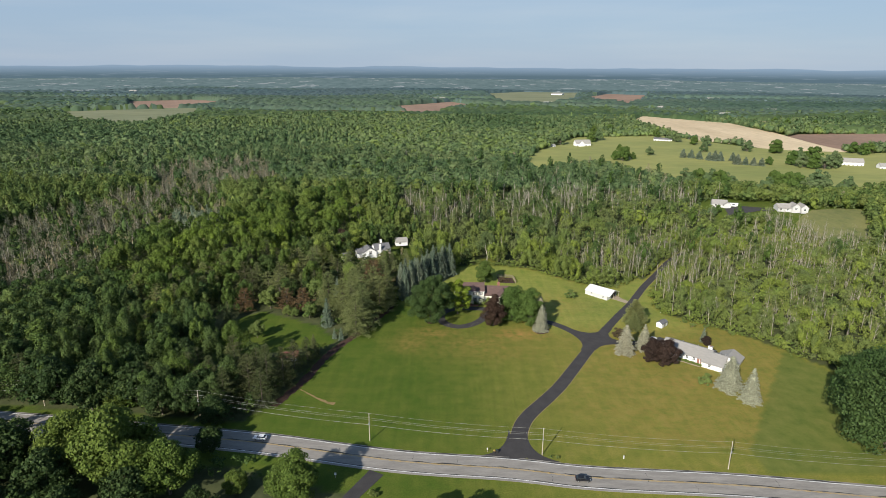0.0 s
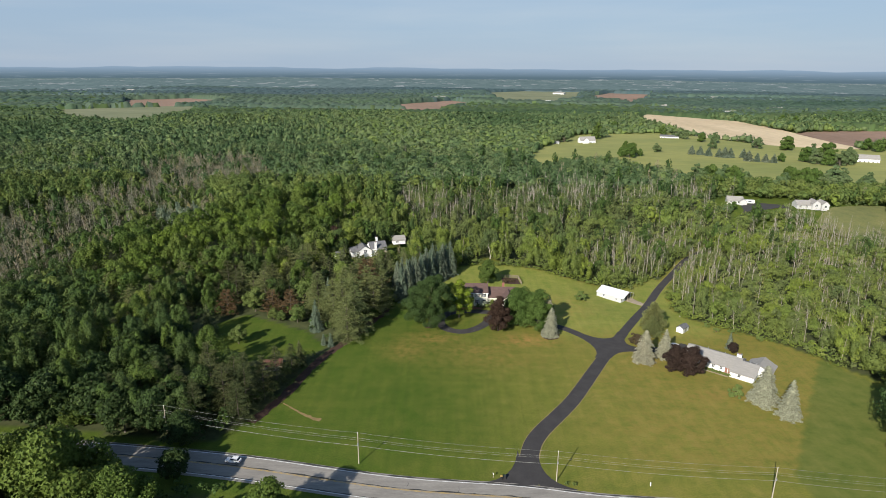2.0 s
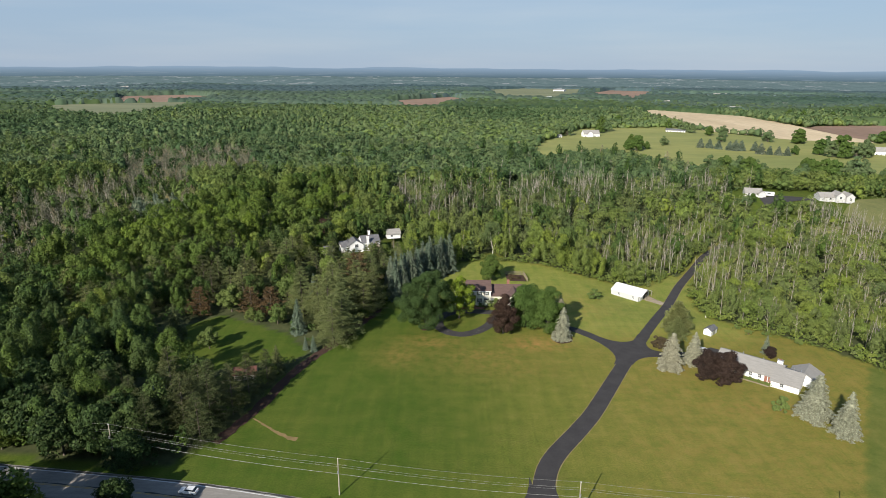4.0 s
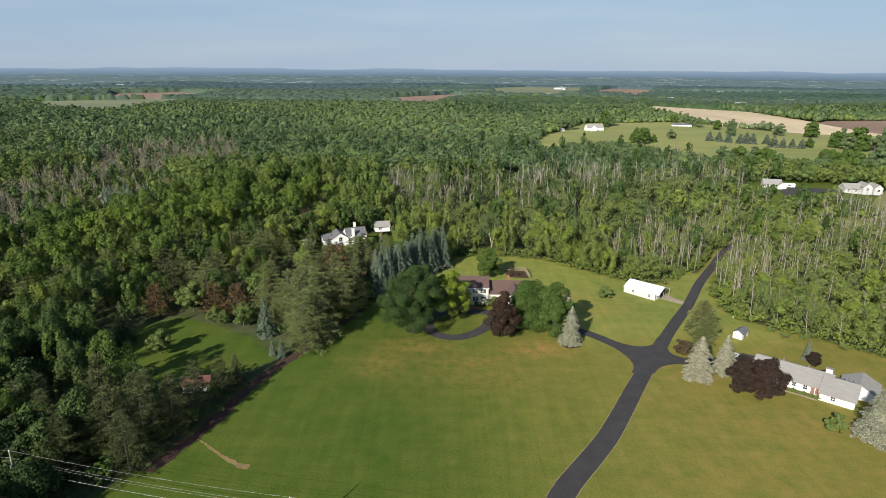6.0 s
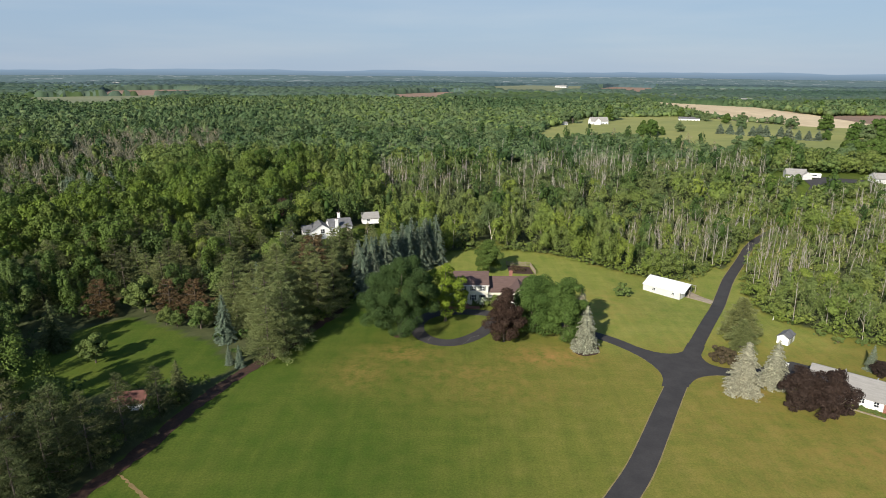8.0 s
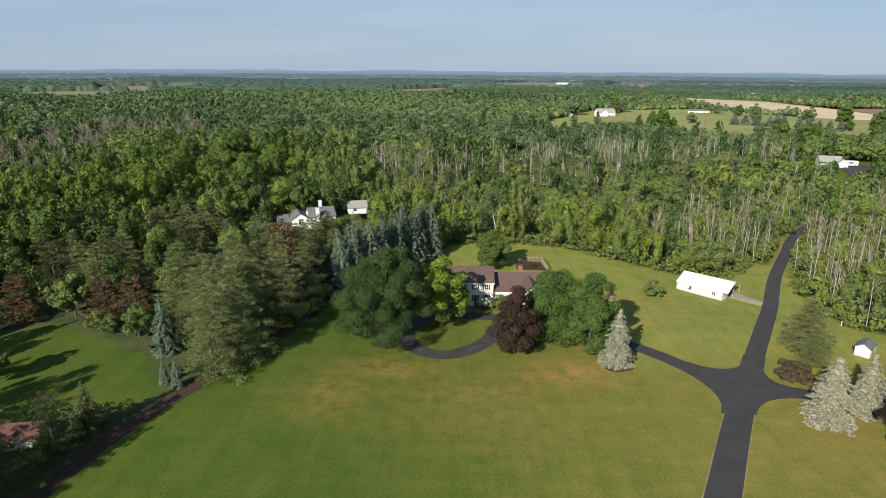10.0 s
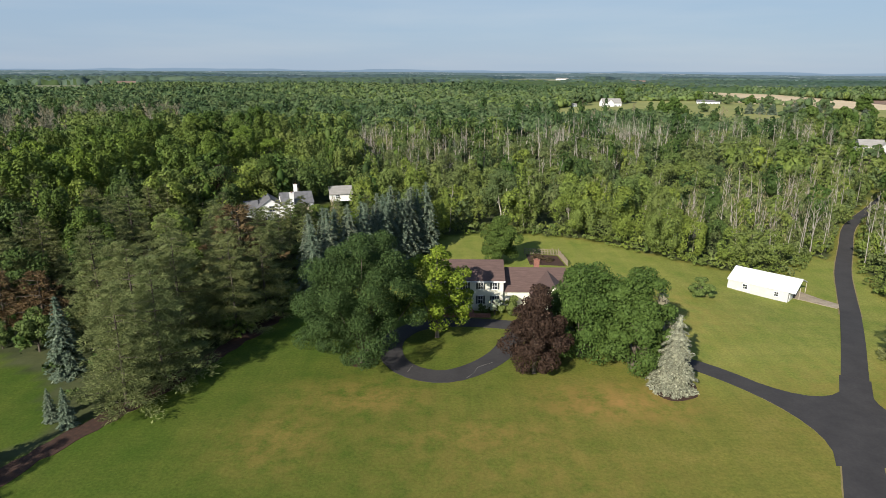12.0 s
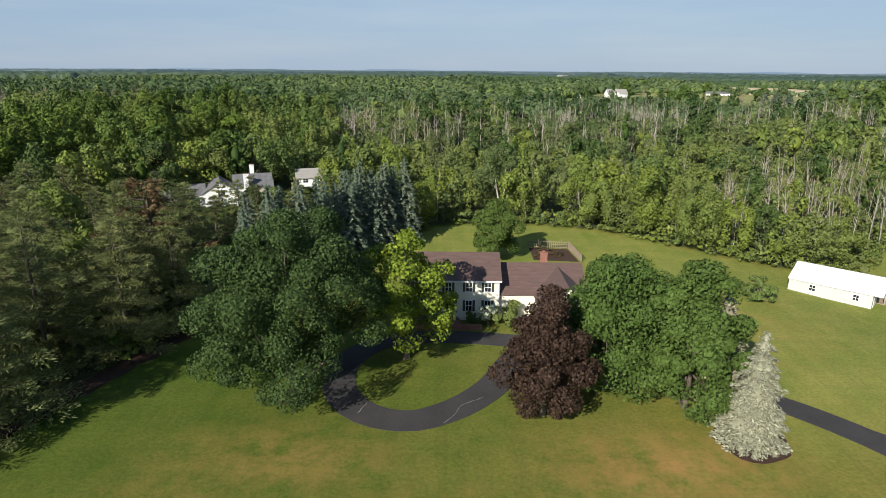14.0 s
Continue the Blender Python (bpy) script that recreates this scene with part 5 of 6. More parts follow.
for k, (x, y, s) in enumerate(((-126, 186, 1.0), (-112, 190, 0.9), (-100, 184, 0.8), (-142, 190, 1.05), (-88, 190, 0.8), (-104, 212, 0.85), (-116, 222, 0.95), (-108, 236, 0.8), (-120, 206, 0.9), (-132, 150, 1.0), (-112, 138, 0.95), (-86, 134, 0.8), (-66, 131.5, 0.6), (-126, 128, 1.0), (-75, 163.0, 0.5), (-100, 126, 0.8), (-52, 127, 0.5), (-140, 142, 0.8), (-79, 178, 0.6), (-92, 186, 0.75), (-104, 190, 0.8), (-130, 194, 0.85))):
    plant("shaded_tree", DARKTREE, x, y, "roadside tree with shade painted into its dark green leaves", "tree", "shaded roadside trees", k * 71, s)

# pines filling the west side behind the tall ones
LOWPINE = [tree_meshes(pine_arrays(150 + k, 16, 5.2, 1.0, 55, 150, 0.68), LEAF_PINE, name="wood_pine") for k in range(2)]
LOWPINE.append(tree_meshes(pine_arrays(153, 16, 5.2, 0.5, 55, 140, 0.68), LEAF_HEMLOCK, name="wood_hemlock"))
px, py, prng = scatter(-165, 6, 188, 348, 9.0, 17)
k = inside([(-58, 245), (-62, 262), (-75, 285), (-100, 287), (-135, 292), (-130, 335), (-20, 345), (2, 340), (-24, 300), (-34, 280), (-44, 252)], px, py) | (inside([(-66, 186), (-100, 188), (-104, 212), (-90, 216), (-72, 212)], px, py) & (prng.uniform(size=len(px)) < 0.6))
k |= inside([(-106, 192), (-165, 190), (-165, 290), (-112, 288)], px, py) & (prng.uniform(size=len(px)) < 0.28)
k &= ~((px > -68) & (py > 262) & (py < 302) & (px < -40) & (prng.uniform(size=len(px)) < 0.75))
k &= ~open_ground(px, py)
for x, y in zip(px[k], py[k]):
    low = bool(inside([(-62, 300), (-18, 296), (-8, 320), (-24, 352), (-60, 346), (-78, 330)], np.array([x]), np.array([y]))[0])
    plant("pine_tree", LOWPINE[2 if y < 235 else int(prng.integers(0, 3))], float(x), float(y), "dusky green pine in the western woods", "pine", "western pines", float(prng.uniform(0, 360)), float(prng.uniform(0.55, 0.8) if low else prng.uniform(0.75, 1.15)))

# trees and clumps about the far meadow
FARMTREE = [tree_meshes(broadleaf_arrays(160 + k, 13, 6.0 - 0.6 * k, -0.6, 34, 1500, 1.15), LEAF_MAPLE if k else LEAF_FAR, name="farm_tree") for k in range(2)]
FARMFIR = tree_meshes(conifer_arrays(163, 13, 5.6, 0.3, 14, 26, 1.9, 0.2, 0.12, 0.6, 0.6, 1.2), LEAF_SPRUCE, name="farm_fir")
frng = np.random.default_rng(77)
for x, y, s in ((258.7, 771.8, 0.85), (229, 802, 0.8), (227.5, 736, 0.7), (343.5, 808.5, 0.9), (444, 814, 1.1), (375, 699, 0.8), (403, 812, 1.1), (275, 1032, 1.2), (237, 986, 1.3), (162, 871, 1.2), (150, 862, 1.1), (215, 905, 1.2), (232, 930, 1.2), (333, 968, 1.1), (340, 930, 1.0), (348, 916, 1.0), (359, 882, 1.0), (373, 870, 1.1), (402, 700, 1.3), (404, 682, 1.2), (412, 674, 1.3), (423, 672, 1.2), (434, 678, 1.3), (445, 690, 1.2), (454, 704, 1.2), (539, 803, 1.2), (543, 787, 1.2), (560, 800, 1.1), (208, 532, 1.0), (220, 533, 1.1), (228, 522, 1.0), (250, 534, 1.2), (257, 534, 1.1), (282, 523, 1.2), (305, 549, 1.3), (299, 513, 1.2), (313, 513, 1.3), (335, 526, 1.2), (316, 576, 1.1), (640, 1200, 1.2), (655, 1180, 1.2), (690, 1150, 1.2), (600, 1110, 1.0), (270, 505, 1.1), (345, 515, 1.2), (365, 540, 1.1), (203, 447, 0.55), (210, 453, 0.5), (226, 560, 1.3), (234, 553, 1.4), (242, 549, 1.2), (250, 545, 1.4), (258, 545, 1.2), (246, 556, 1.3), (304, 545, 1.2), (312, 541, 1.4), (322, 546, 1.3), (344, 553, 1.4), (352, 557, 1.2), (432, 797, 1.4), (440, 806, 1.3), (428, 710, 1.5), (438, 716, 1.5), (420, 720, 1.3), (211, 721, 1.3), (222, 748, 1.1), (204, 730, 0.9)):
    plant("farm_tree", FARMTREE[int(frng.integers(0, 2))], x, y, "single green tree in the far meadow", "tree", "meadow trees", float(frng.uniform(0, 360)), s * 1.12)
for x, y in ((295.4, 753.8), (303.8, 749.4), (310.1, 740.2), (318.9, 731.4), (323.5, 727.1), (330.2, 727.5), (339.4, 701.8), (347, 698), (354.5, 694.2), (362, 690.5), (345.6, 728)):
    plant("fir_tree", FARMFIR, x, y, "blue-green fir in a planted meadow row", "fir", "meadow firs", float(frng.uniform(0, 360)), float(frng.uniform(0.8, 1.05)))

# planting close to the house
BLOSSOM = tree_meshes(broadleaf_arrays(170, 3.6, 1.9, 0.8, 22, 1800, 0.26), LEAF_WHITE, name="blossom")
plant("blossom_shrub", BLOSSOM, 18.2, 287.9, "white-flowering shrub against the house wall", "shrub")
plant("shrub", SHRUB, 21.6, 288.4, "green shrub at the house corner", "shrub", scale=0.75, squash=1.3)
plant("shrub", SHRUB, 15.5, 288.6, "dark green shrub beneath the window", "shrub", turn=120, scale=0.32, squash=1.6)
plant("shrub", SHRUB, 17.0, 288.8, "dark green shrub beneath the window", "shrub", turn=10, scale=0.28, squash=1.1)
plant("shrub", SHRUB, 8.5, 288.6, "dark green shrub beneath the window", "shrub", turn=60, scale=0.35, squash=1.0)
plant("shrub", SMALLSHRUB, 34.2, 161.6, "small rounded shrub by the road", "shrub", turn=60, scale=0.22, squash=1.2)
plant("shrub", SMALLSHRUB, 36.3, 161.4, "small rounded shrub by the road", "shrub", turn=160, scale=0.22, squash=1.2)
plant("shrub", SHRUB, -20.4, 143.2, "pale rounded shrub by the side drive", "shrub", turn=160, scale=0.5)
for x, y, s in ((125, 262, 0.5), (118.5, 263, 0.55), (133, 255, 0.5), (116, 268, 0.5), (124, 236, 0.35)):
    plant("shrub", SHRUB, x, y, "rough green shrub at the clearing's edge", "shrub", turn=x * 17, scale=s)

plant("copper_beech_tree", COPPER, -67, 366, "dark copper-leaved tree beside the white house", turn=70, scale=0.95)
plant("yard_tree", YARDTREE, -53, 374, "round bright green tree behind the white house", turn=50, scale=1.35)

for k in range(12):
    x, y = 98.2 + 8.6 * k / 11, 231.6 - 7.0 * k / 11
    plant("shrub", SMALLSHRUB, x - 0.4, y - 0.7, "clipped green shrub along the long house", "shrub", "house-front shrubs", k * 47, 0.2 + 0.05 * (k % 3))

# ---- buildings ----
def gable_outline(half, eave, ridge, thick=0.18, over=0.45):
    """The section of a gable roof with overhanging eaves."""
    s = (ridge - eave) / half
    e = half + over
    return [(-e, eave - s * over), (0, ridge), (e, eave - s * over), (e, eave - s * over + thick), (0, ridge + thick), (-e, eave - s * over + thick)]


def gable_block(parent, x0, x1, y0, y1, eave, ridge, axis, wall, roof, over=0.45, base=-0.4):
    """Walls with gables, and a roof whose ridge runs along x or y."""
    if axis == "x":
        m, half = (y0 + y1) / 2, (y1 - y0) / 2
        body = prism([(y0, base), (y1, base), (y1, eave), (m, ridge - 0.02), (y0, eave)], "x", x0, x1)
        top = prism([(m + u, z) for u, z in gable_outline(half, eave, ridge, 0.18, over)], "x", x0 - over * 0.7, x1 + over * 0.7)
    else:
        m, half = (x0 + x1) / 2, (x1 - x0) / 2
        body = prism([(x0, base), (x1, base), (x1, eave), (m, ridge - 0.02), (x0, eave)], "y", y0, y1)
        top = prism([(m + u, z) for u, z in gable_outline(half, eave, ridge, 0.18, over)], "y", y0 - over * 0.7, y1 + over * 0.7)
    part("wall", body, wall, parent)
    part("roof", top, roof, parent)


def window(parent, x, y, z, w, h, shutters=None, face="front"):
    """A sash window set in a wall that faces -y (front) or +x (end); a deep frame, glass behind glazing bars, shutters beside."""
    def put(u0, u1, d0, d1, z0, z1, bm=None):
        if face == "front":
            return block(x + u0, x + u1, y - d1, y - d0, z + z0, z + z1, bm)
        return block(x + d0, x + d1, y + u0, y + u1, z + z0, z + z1, bm)
    win = part("window", put(-w / 2 - 0.14, w / 2 + 0.14, 0.0, 0.12, -0.12, 0.0), WHITE, parent)
    for nm, a, b, c, e in (("head", -w / 2 - 0.1, w / 2 + 0.1, h, h + 0.12), ("jamb", -w / 2 - 0.1, -w / 2, 0, h), ("jamb", w / 2, w / 2 + 0.1, 0, h), ("sash_bar", -w / 2, w / 2, h / 2 - 0.04, h / 2 + 0.04), ("glazing_bar", -0.03, 0.03, 0, h / 2 - 0.04), ("glazing_bar", -0.03, 0.03, h / 2 + 0.04, h)):
        part(nm, put(a, b, 0.0, 0.09, c, e), WHITE, win)
    part("pane", put(-w / 2, w / 2, -0.02, 0.04, 0, h), GLASS, win)
    if shutters:
        for s in (-1, 1):
            a, b = sorted((s * (w / 2 + 0.12), s * (w / 2 + 0.5)))
            part("shutter", put(a, b, 0.0, 0.07, -0.05, h + 0.05), shutters, win)


def chimney(parent, x, y, z0, z1, w, d, material, cap=None):
    c = part("chimney", block(x - w / 2, x + w / 2, y - d / 2, y + d / 2, z0, z1), material, parent)
    part("chimney_cap", block(x - w / 2 - 0.1, x + w / 2 + 0.1, y - d / 2 - 0.1, y + d / 2 + 0.1, z1, z1 + 0.18), cap or GREYMETAL, c)
    part("flue", block(x - w / 5, x + w / 5, y - d / 5, y + d / 5, z1 + 0.18, z1 + 0.45), BRICK, c)


# two-storey house with a garage wing
house = thing("house", "cream two-storey house with brown shingle roof", "house", "", (0, 0, 0))
gable_block(house, 4.6, 20.1, 290, 300.6, 7.0, 9.75, "x", SIDING, ROOF_BROWN, 0.4)
gable_block(house, 20.1, 34.0, 290.8, 301.4, 4.4, 7.75, "x", SIDING, ROOF_BROWN, 0.4)
gable_block(house, 26.0, 34.2, 285.6, 296, 4.4, 7.3, "y", SIDING, ROOF_BROWN, 0.4)
for k, wx in enumerate((6.0, 8.9, 11.9, 15.2, 18.2)):
    window(house, wx, 290, 4.95, 0.95, 1.45, SHUTTER)
    if k != 2:
        window(house, wx, 290, 1.65, 0.95, 1.75, SHUTTER)
window(house, 30.1, 285.6, 1.6, 1.2, 1.6, SHUTTER)
part("eave_trim", block(4.3, 20.4, 289.55, 289.7, 6.6, 6.88), WHITE, house)
d = part("door", block(11.3, 12.5, 289.88, 290.0, 0.75, 2.95), SHUTTER, house)
part("door_frame", prism([(11.1, 0.75), (12.7, 0.75), (12.7, 3.2), (11.9, 3.5), (11.1, 3.2)], "y", 289.9, 290.02), WHITE, d)
hood = prism([(10.5 + 0.14 * k, 3.6 + 0.75 * math.sin(math.pi * k / 20)) for k in range(21)], "y", 288.2, 290.0)
part("porch_hood", hood, SHUTTER, house, "dark arched porch hood")
for px in (10.8, 13.0):
    part("porch_post", block(px - 0.09, px + 0.09, 288.4, 288.58, 0.3, 3.65), WHITE, house)
chimney(house, 28.0, 297.2, 6.4, 9.2, 1.15, 0.85, BRICK, BRICK)
part("gutter_pipe", block(19.9, 20.0, 289.86, 289.96, 0, 6.8), WHITE, house)

steps = thing("brick_steps", "red brick porch steps and planter wall", "steps", "", (0, 0, 0))
for k in range(4):
    part("step", block(10.9 + 0.15 * k, 13.9 - 0.15 * k, 286.6 + 0.55 * k, 289.9, -0.1, 0.16 + 0.16 * k, bevel=0.02), BRICK, steps)
for k, (a, b) in enumerate(((12.9, 17.2), (7.0, 10.8))):
    part("planter_wall", block(a, b, 286.2, 286.7, -0.2, 0.75, bevel=0.03), BRICK, steps)

# white barn
barn = thing("barn", "white metal barn with white roof", "barn", "", (77.0, 308.6, -1.5), -42.8)
L, W = 13.4, 10.4
part("wall", prism([(0, -0.4), (W, -0.4), (W, 2.75), (W / 2, 4.68), (0, 2.75)], "x", 0, L), BARN_WALL, barn)
part("roof", prism([(W / 2 + u, z) for u, z in gable_outline(W / 2, 2.75, 4.7, 0.16, 0.3)], "x", -0.2, L + 1.5), ROOF_METAL, barn)
window(barn, 4.0, 0, 1.1, 0.95, 1.1)
window(barn, 10.9, 0, 1.1, 0.85, 1.0)
# no hole in the wall: a black panel imitates the dark inside
part("doorway", block(L - 0.05, L + 0.03, 4.6, 9.4, 0.0, 2.6), DARK, barn, "barn doorway, unlit inside painted as a black panel")
part("sliding_door", block(L + 0.04, L + 0.12, 1.0, 4.5, 0.0, 2.6), WHITE, barn)
for yy in (4.6, W - 0.2):
    part("post", block(L + 1.25, L + 1.4, yy, yy + 0.15, -0.4, 2.75), POLEWOOD, barn)
for k in range(18):
    part("roof_rib", prism([(-0.24, 2.8), (W / 2, 4.93), (W / 2, 4.9), (-0.24, 2.76)], "x", 0.1 + k * 0.85, 0.14 + k * 0.85), ROOF_METAL, barn)
    part("wall_rib", block(0.1 + k * 0.78, 0.15 + k * 0.78, -0.03, 0.0, -0.2, 2.7), BARN_WALL, barn)

# little garden shed
shed = thing("garden_shed", "small white garden shed with dark roof", "shed", "", (101.0, 263.2, 0.0), -47)
gable_block(shed, 0, 3.0, 0, 5.2, 2.1, 3.0, "y", WHITE, ROOF_DARK, 0.2)
part("door", block(3.0, 3.06, 1.6, 3.4, 0.05, 1.9), GREYMETAL, shed)

# long single-storey house
ranch = thing("ranch_house", "long white single-storey house with grey roof", "house", "", (94.3, 236.6, 0.0), -39.3)
gable_block(ranch, 0, 19.6, 0, 11.4, 2.55, 4.9, "x", WHITE, ROOF_GREY, 0.6)
gable_block(ranch, 17.8, 26.0, -2.3, 9.9, 2.45, 4.8, "x", WHITE, ROOF_GREY, 0.6)
gable_block(ranch, 21.6, 30.0, 5.0, 13.2, 2.4, 4.5, "y", WHITE, ROOF_GREY, 0.6)
chimney(ranch, 18.3, 6.6, 4.2, 6.0, 1.7, 0.9, WHITE, GREYMETAL)
for wx in (2.2, 5.0, 8.4, 11.2, 14.0):
    window(ranch, wx, 0, 0.9, 0.95, 1.2)
window(ranch, 21.0, -2.3, 0.9, 1.0, 1.1)
part("door", block(16.5, 17.4, -0.06, 0.0, 0.2, 2.2), BRICK, ranch, "red-brown front door")
part("brick_panel", block(15.4, 16.3, -0.05, 0.0, 0.0, 2.2), BRICK, ranch, "red brick wall panel by the door")
part("porch_post", block(17.55, 17.7, -1.3, -1.15, 0.0, 2.4), BRICK, ranch)
part("front_walk", block(5, 17.5, -3.2, -2.5, -0.1, 0.06), GRAVEL, ranch)
for px, py in ((6.5, 7.4), (13.0, 7.0), (22.5, 5.6), (24.6, 5.2)):
    part("roof_vent", block(px, px + 0.3, py, py + 0.3, 3.9, 5.0), GREYMETAL, ranch)

# white house among the trees
manor = thing("white_house", "white gabled house among the trees with grey roof", "house", "", (-51.8, 351.5, 3.2), 22)
gable_block(manor, 1.0, 9.0, 0, 10.0, 4.6, 7.2, "y", WHITE, ROOF_DARK, 0.4)
gable_block(manor, -2.6, 1.2, 2.0, 9.0, 4.0, 6.0, "x", WHITE, ROOF_DARK, 0.4)
gable_block(manor, 8.6, 18.4, 1.5, 10.0, 5.2, 7.9, "x", WHITE, ROOF_DARK, 0.4)
gable_block(manor, 12.5, 18.0, -0.8, 6.0, 3.2, 5.6, "y", TAN, ROOF_DARK, 0.4)
chimney(manor, 11.6, 1.0, 3.0, 8.6, 1.25, 0.9, WHITE, WHITE)
chimney(manor, 13.6, 6.2, 5.0, 10.2, 1.1, 0.9, WHITE, WHITE)
window(manor, 5.2, 0, 3.4, 1.7, 1.7)
window(manor, 3.6, 0, 0.8, 1.3, 1.4)
cottage = thing("cottage", "small white cottage with grey roof among the trees", "house", "", (-33.0, 376.5, 5.2), 15)
gable_block(cottage, 0, 7.6, 0, 6.4, 2.4, 4.4, "x", WHITE, ROOF_GREY, 0.5)
window(cottage, 2.6, 0, 0.8, 1.4, 1.1)
outhouse = thing("outbuilding", "small white outbuilding under the pines", "shed", "", (-62.0, 345.0, 3.9), 30)
gable_block(outhouse, 0, 5.0, 0, 5.0, 3.0, 5.0, "x", WHITE, ROOF_DARK, 0.4)

# sheds under the pines by the lawn
hut = thing("red_roofed_hut", "low hut with red roof under the pines", "shed", "", (-68.5, 223.5, 0.0), 10)
gable_block(hut, 0, 7.0, 0, 5.0, 2.2, 3.6, "x", TAN, ROOF_RED, 0.4)
part("white_panel", block(3.5, 6.4, -0.25, -0.1, 0.3, 1.6), WHITE, hut)
canopy = thing("tarp_shelter", "blue tarpaulin shelter under the trees", "shelter", "", (-91.0, 214.5, 0.0), 35)
part("cover", prism([(0, 1.6), (1.6, 2.5), (3.2, 1.6), (3.2, 1.68), (1.6, 2.58), (0, 1.68)], "x", 0, 6.0), TARP, canopy)
for px in (0.1, 5.8):
    for py in (0.1, 3.0):
        part("leg", block(px, px + 0.08, py, py + 0.08, -0.2, 1.62), GREYMETAL, canopy)
roadhouse = thing("roadside_house", "grey-roofed house hidden by roadside trees", "house", "", (-139, 160.0, 0.0), 28)
gable_block(roadhouse, 0, 15.0, 0, 9.0, 2.8, 5.2, "x", TAN, ROOF_GREY, 0.5)


def farmhouse(x, y, turn, w, d, eave, ridge, label, wall=WHITE, roof=ROOF_GREY, axis="x", wing=None):
    h = thing("farm_building", label, "house", "", (x, y, on_land(x, y)), turn)
    gable_block(h, -w / 2, w / 2, -d / 2, d / 2, eave, ridge, axis, wall, roof, 0.5)
    for k in range(max(2, int(w / 4))):
        window(h, -w / 2 + (k + 0.5) * w / max(2, int(w / 4)), -d / 2, 1.0, 1.4, 1.4)
    if wing:
        gable_block(h, *wing, wall, roof, 0.5)
    return h


farmhouse(219, 472, -15, 11, 8, 2.6, 5.2, "white garage with grey roof at the drive's end", wall=BARN_WALL, wing=(3, 8, -5.5, 2, 2.4, 4.2, "y"))
end_house = farmhouse(270, 463, -6, 19, 8.5, 2.9, 5.6, "long pale house with grey roofs and two front gables", wall=BARN_WALL, wing=(0.5, 6.0, -6.2, 3, 4.4, 6.6, "y"))
gable_block(end_house, 6.4, 11.6, -7.6, 2.5, 4.0, 6.2, "y", BARN_WALL, ROOF_GREY, 0.4)
window(end_house, 3.2, -6.2, 2.2, 1.6, 1.5)
window(end_house, 9.0, -7.6, 1.6, 1.6, 1.5)
farmhouse(192, 862, 10, 22, 10, 5.0, 9.5, "large white farmhouse beyond the woods", roof=ROOF_GREY, wing=(-8, 0, -9, 4, 5.0, 8.6, "y"))
farmhouse(143, 850, 10, 16, 8, 3.0, 4.5, "low white outbuilding beside the farmhouse")
farmhouse(330, 930, -14, 26, 9, 3.5, 5.5, "long white barn in the meadow", roof=ROOF_DARK)
farmhouse(470, 705, -18, 30, 12, 5.0, 9.0, "large grey-roofed barn by the trees")
farmhouse(500, 680, -10, 20, 10, 4.0, 7.0, "white barn by the trees")
for x, y, w in ((560, 1650, 30), (640, 1420, 26), (700, 1180, 22), (250, 1780, 30), (290, 1800, 24), (-830, 1930, 26), (-700, 2000, 22), (-40, 1980, 34), (-20, 2000, 20), (900, 2100, 40), (820, 1560, 26), (1150, 1900, 30), (1300, 2200, 40), (-1200, 2350, 40), (-500, 2300, 40), (-300, 2420, 40), (100, 2450, 40), (420, 2380, 44), (1000, 2500, 50)):
    farmhouse(x, y, (x * 7) % 60 - 30, w, w * 0.5, 5, 9, "distant white farm building", roof=ROOF_METAL if x % 20 else ROOF_GREY)

# ---- poles, wires and roadside things ----
POLES = [(-205, 192.5, 10.3), (-145, 188.5, 10.3), (-86, 182.6, 10.3), (-24.5, 169.7, 10.2), (31.6, 163.0, 9.6), (88.4, 157.1, 9.6), (146, 150.5, 9.8), (210, 143.5, 9.8)]
for x, y, h in POLES:
    p = thing("utility_pole", "weathered wooden utility pole beside the road", "utility pole", "utility poles", (x, y, 0))
    V, F = tubes([[(0, 0, -0.5, 0.17), (0, 0, h * 0.5, 0.15), (0, 0, h, 0.11)]], 8)
    hang("pole", tri_mesh("pole", V, F, POLEWOOD, None, True), p)
    part("bracket", block(-0.05, 0.05, -0.5, 0.0, h * 0.62, h * 0.62 + 0.1), GREYMETAL, p)
    part("insulator", block(-0.07, 0.07, -0.07, 0.07, h, h + 0.28), WHITE, p)
    c = bmesh.new()
    bmesh.ops.create_cone(c, cap_ends=True, segments=10, radius1=0.22, radius2=0.2, depth=0.6, matrix=Matrix.Translation((0.0, -0.36, h * 0.66)))
    part("junction_can", c, GREYMETAL, p)
line = thing("power_line", "sagging power and telephone wires between the poles", "wires", "", (0, 0, 0))
for f, r, dy in ((1.02, 0.022, 0.0), (0.86, 0.02, -0.12), (0.78, 0.02, 0.12), (0.62, 0.034, -0.3)):
    for (x0, y0, h0), (x1, y1, h1) in zip(POLES, POLES[1:]):
        pts = []
        for k in range(13):
            t = k / 12
            pts.append((x0 + (x1 - x0) * t, y0 + (y1 - y0) * t + dy, f * (h0 + (h1 - h0) * t) - 4 * 0.8 * t * (1 - t), r))
        V, F = tubes([pts], 4)
        hang("wire", tri_mesh("wire", V, F, WIRE), line)


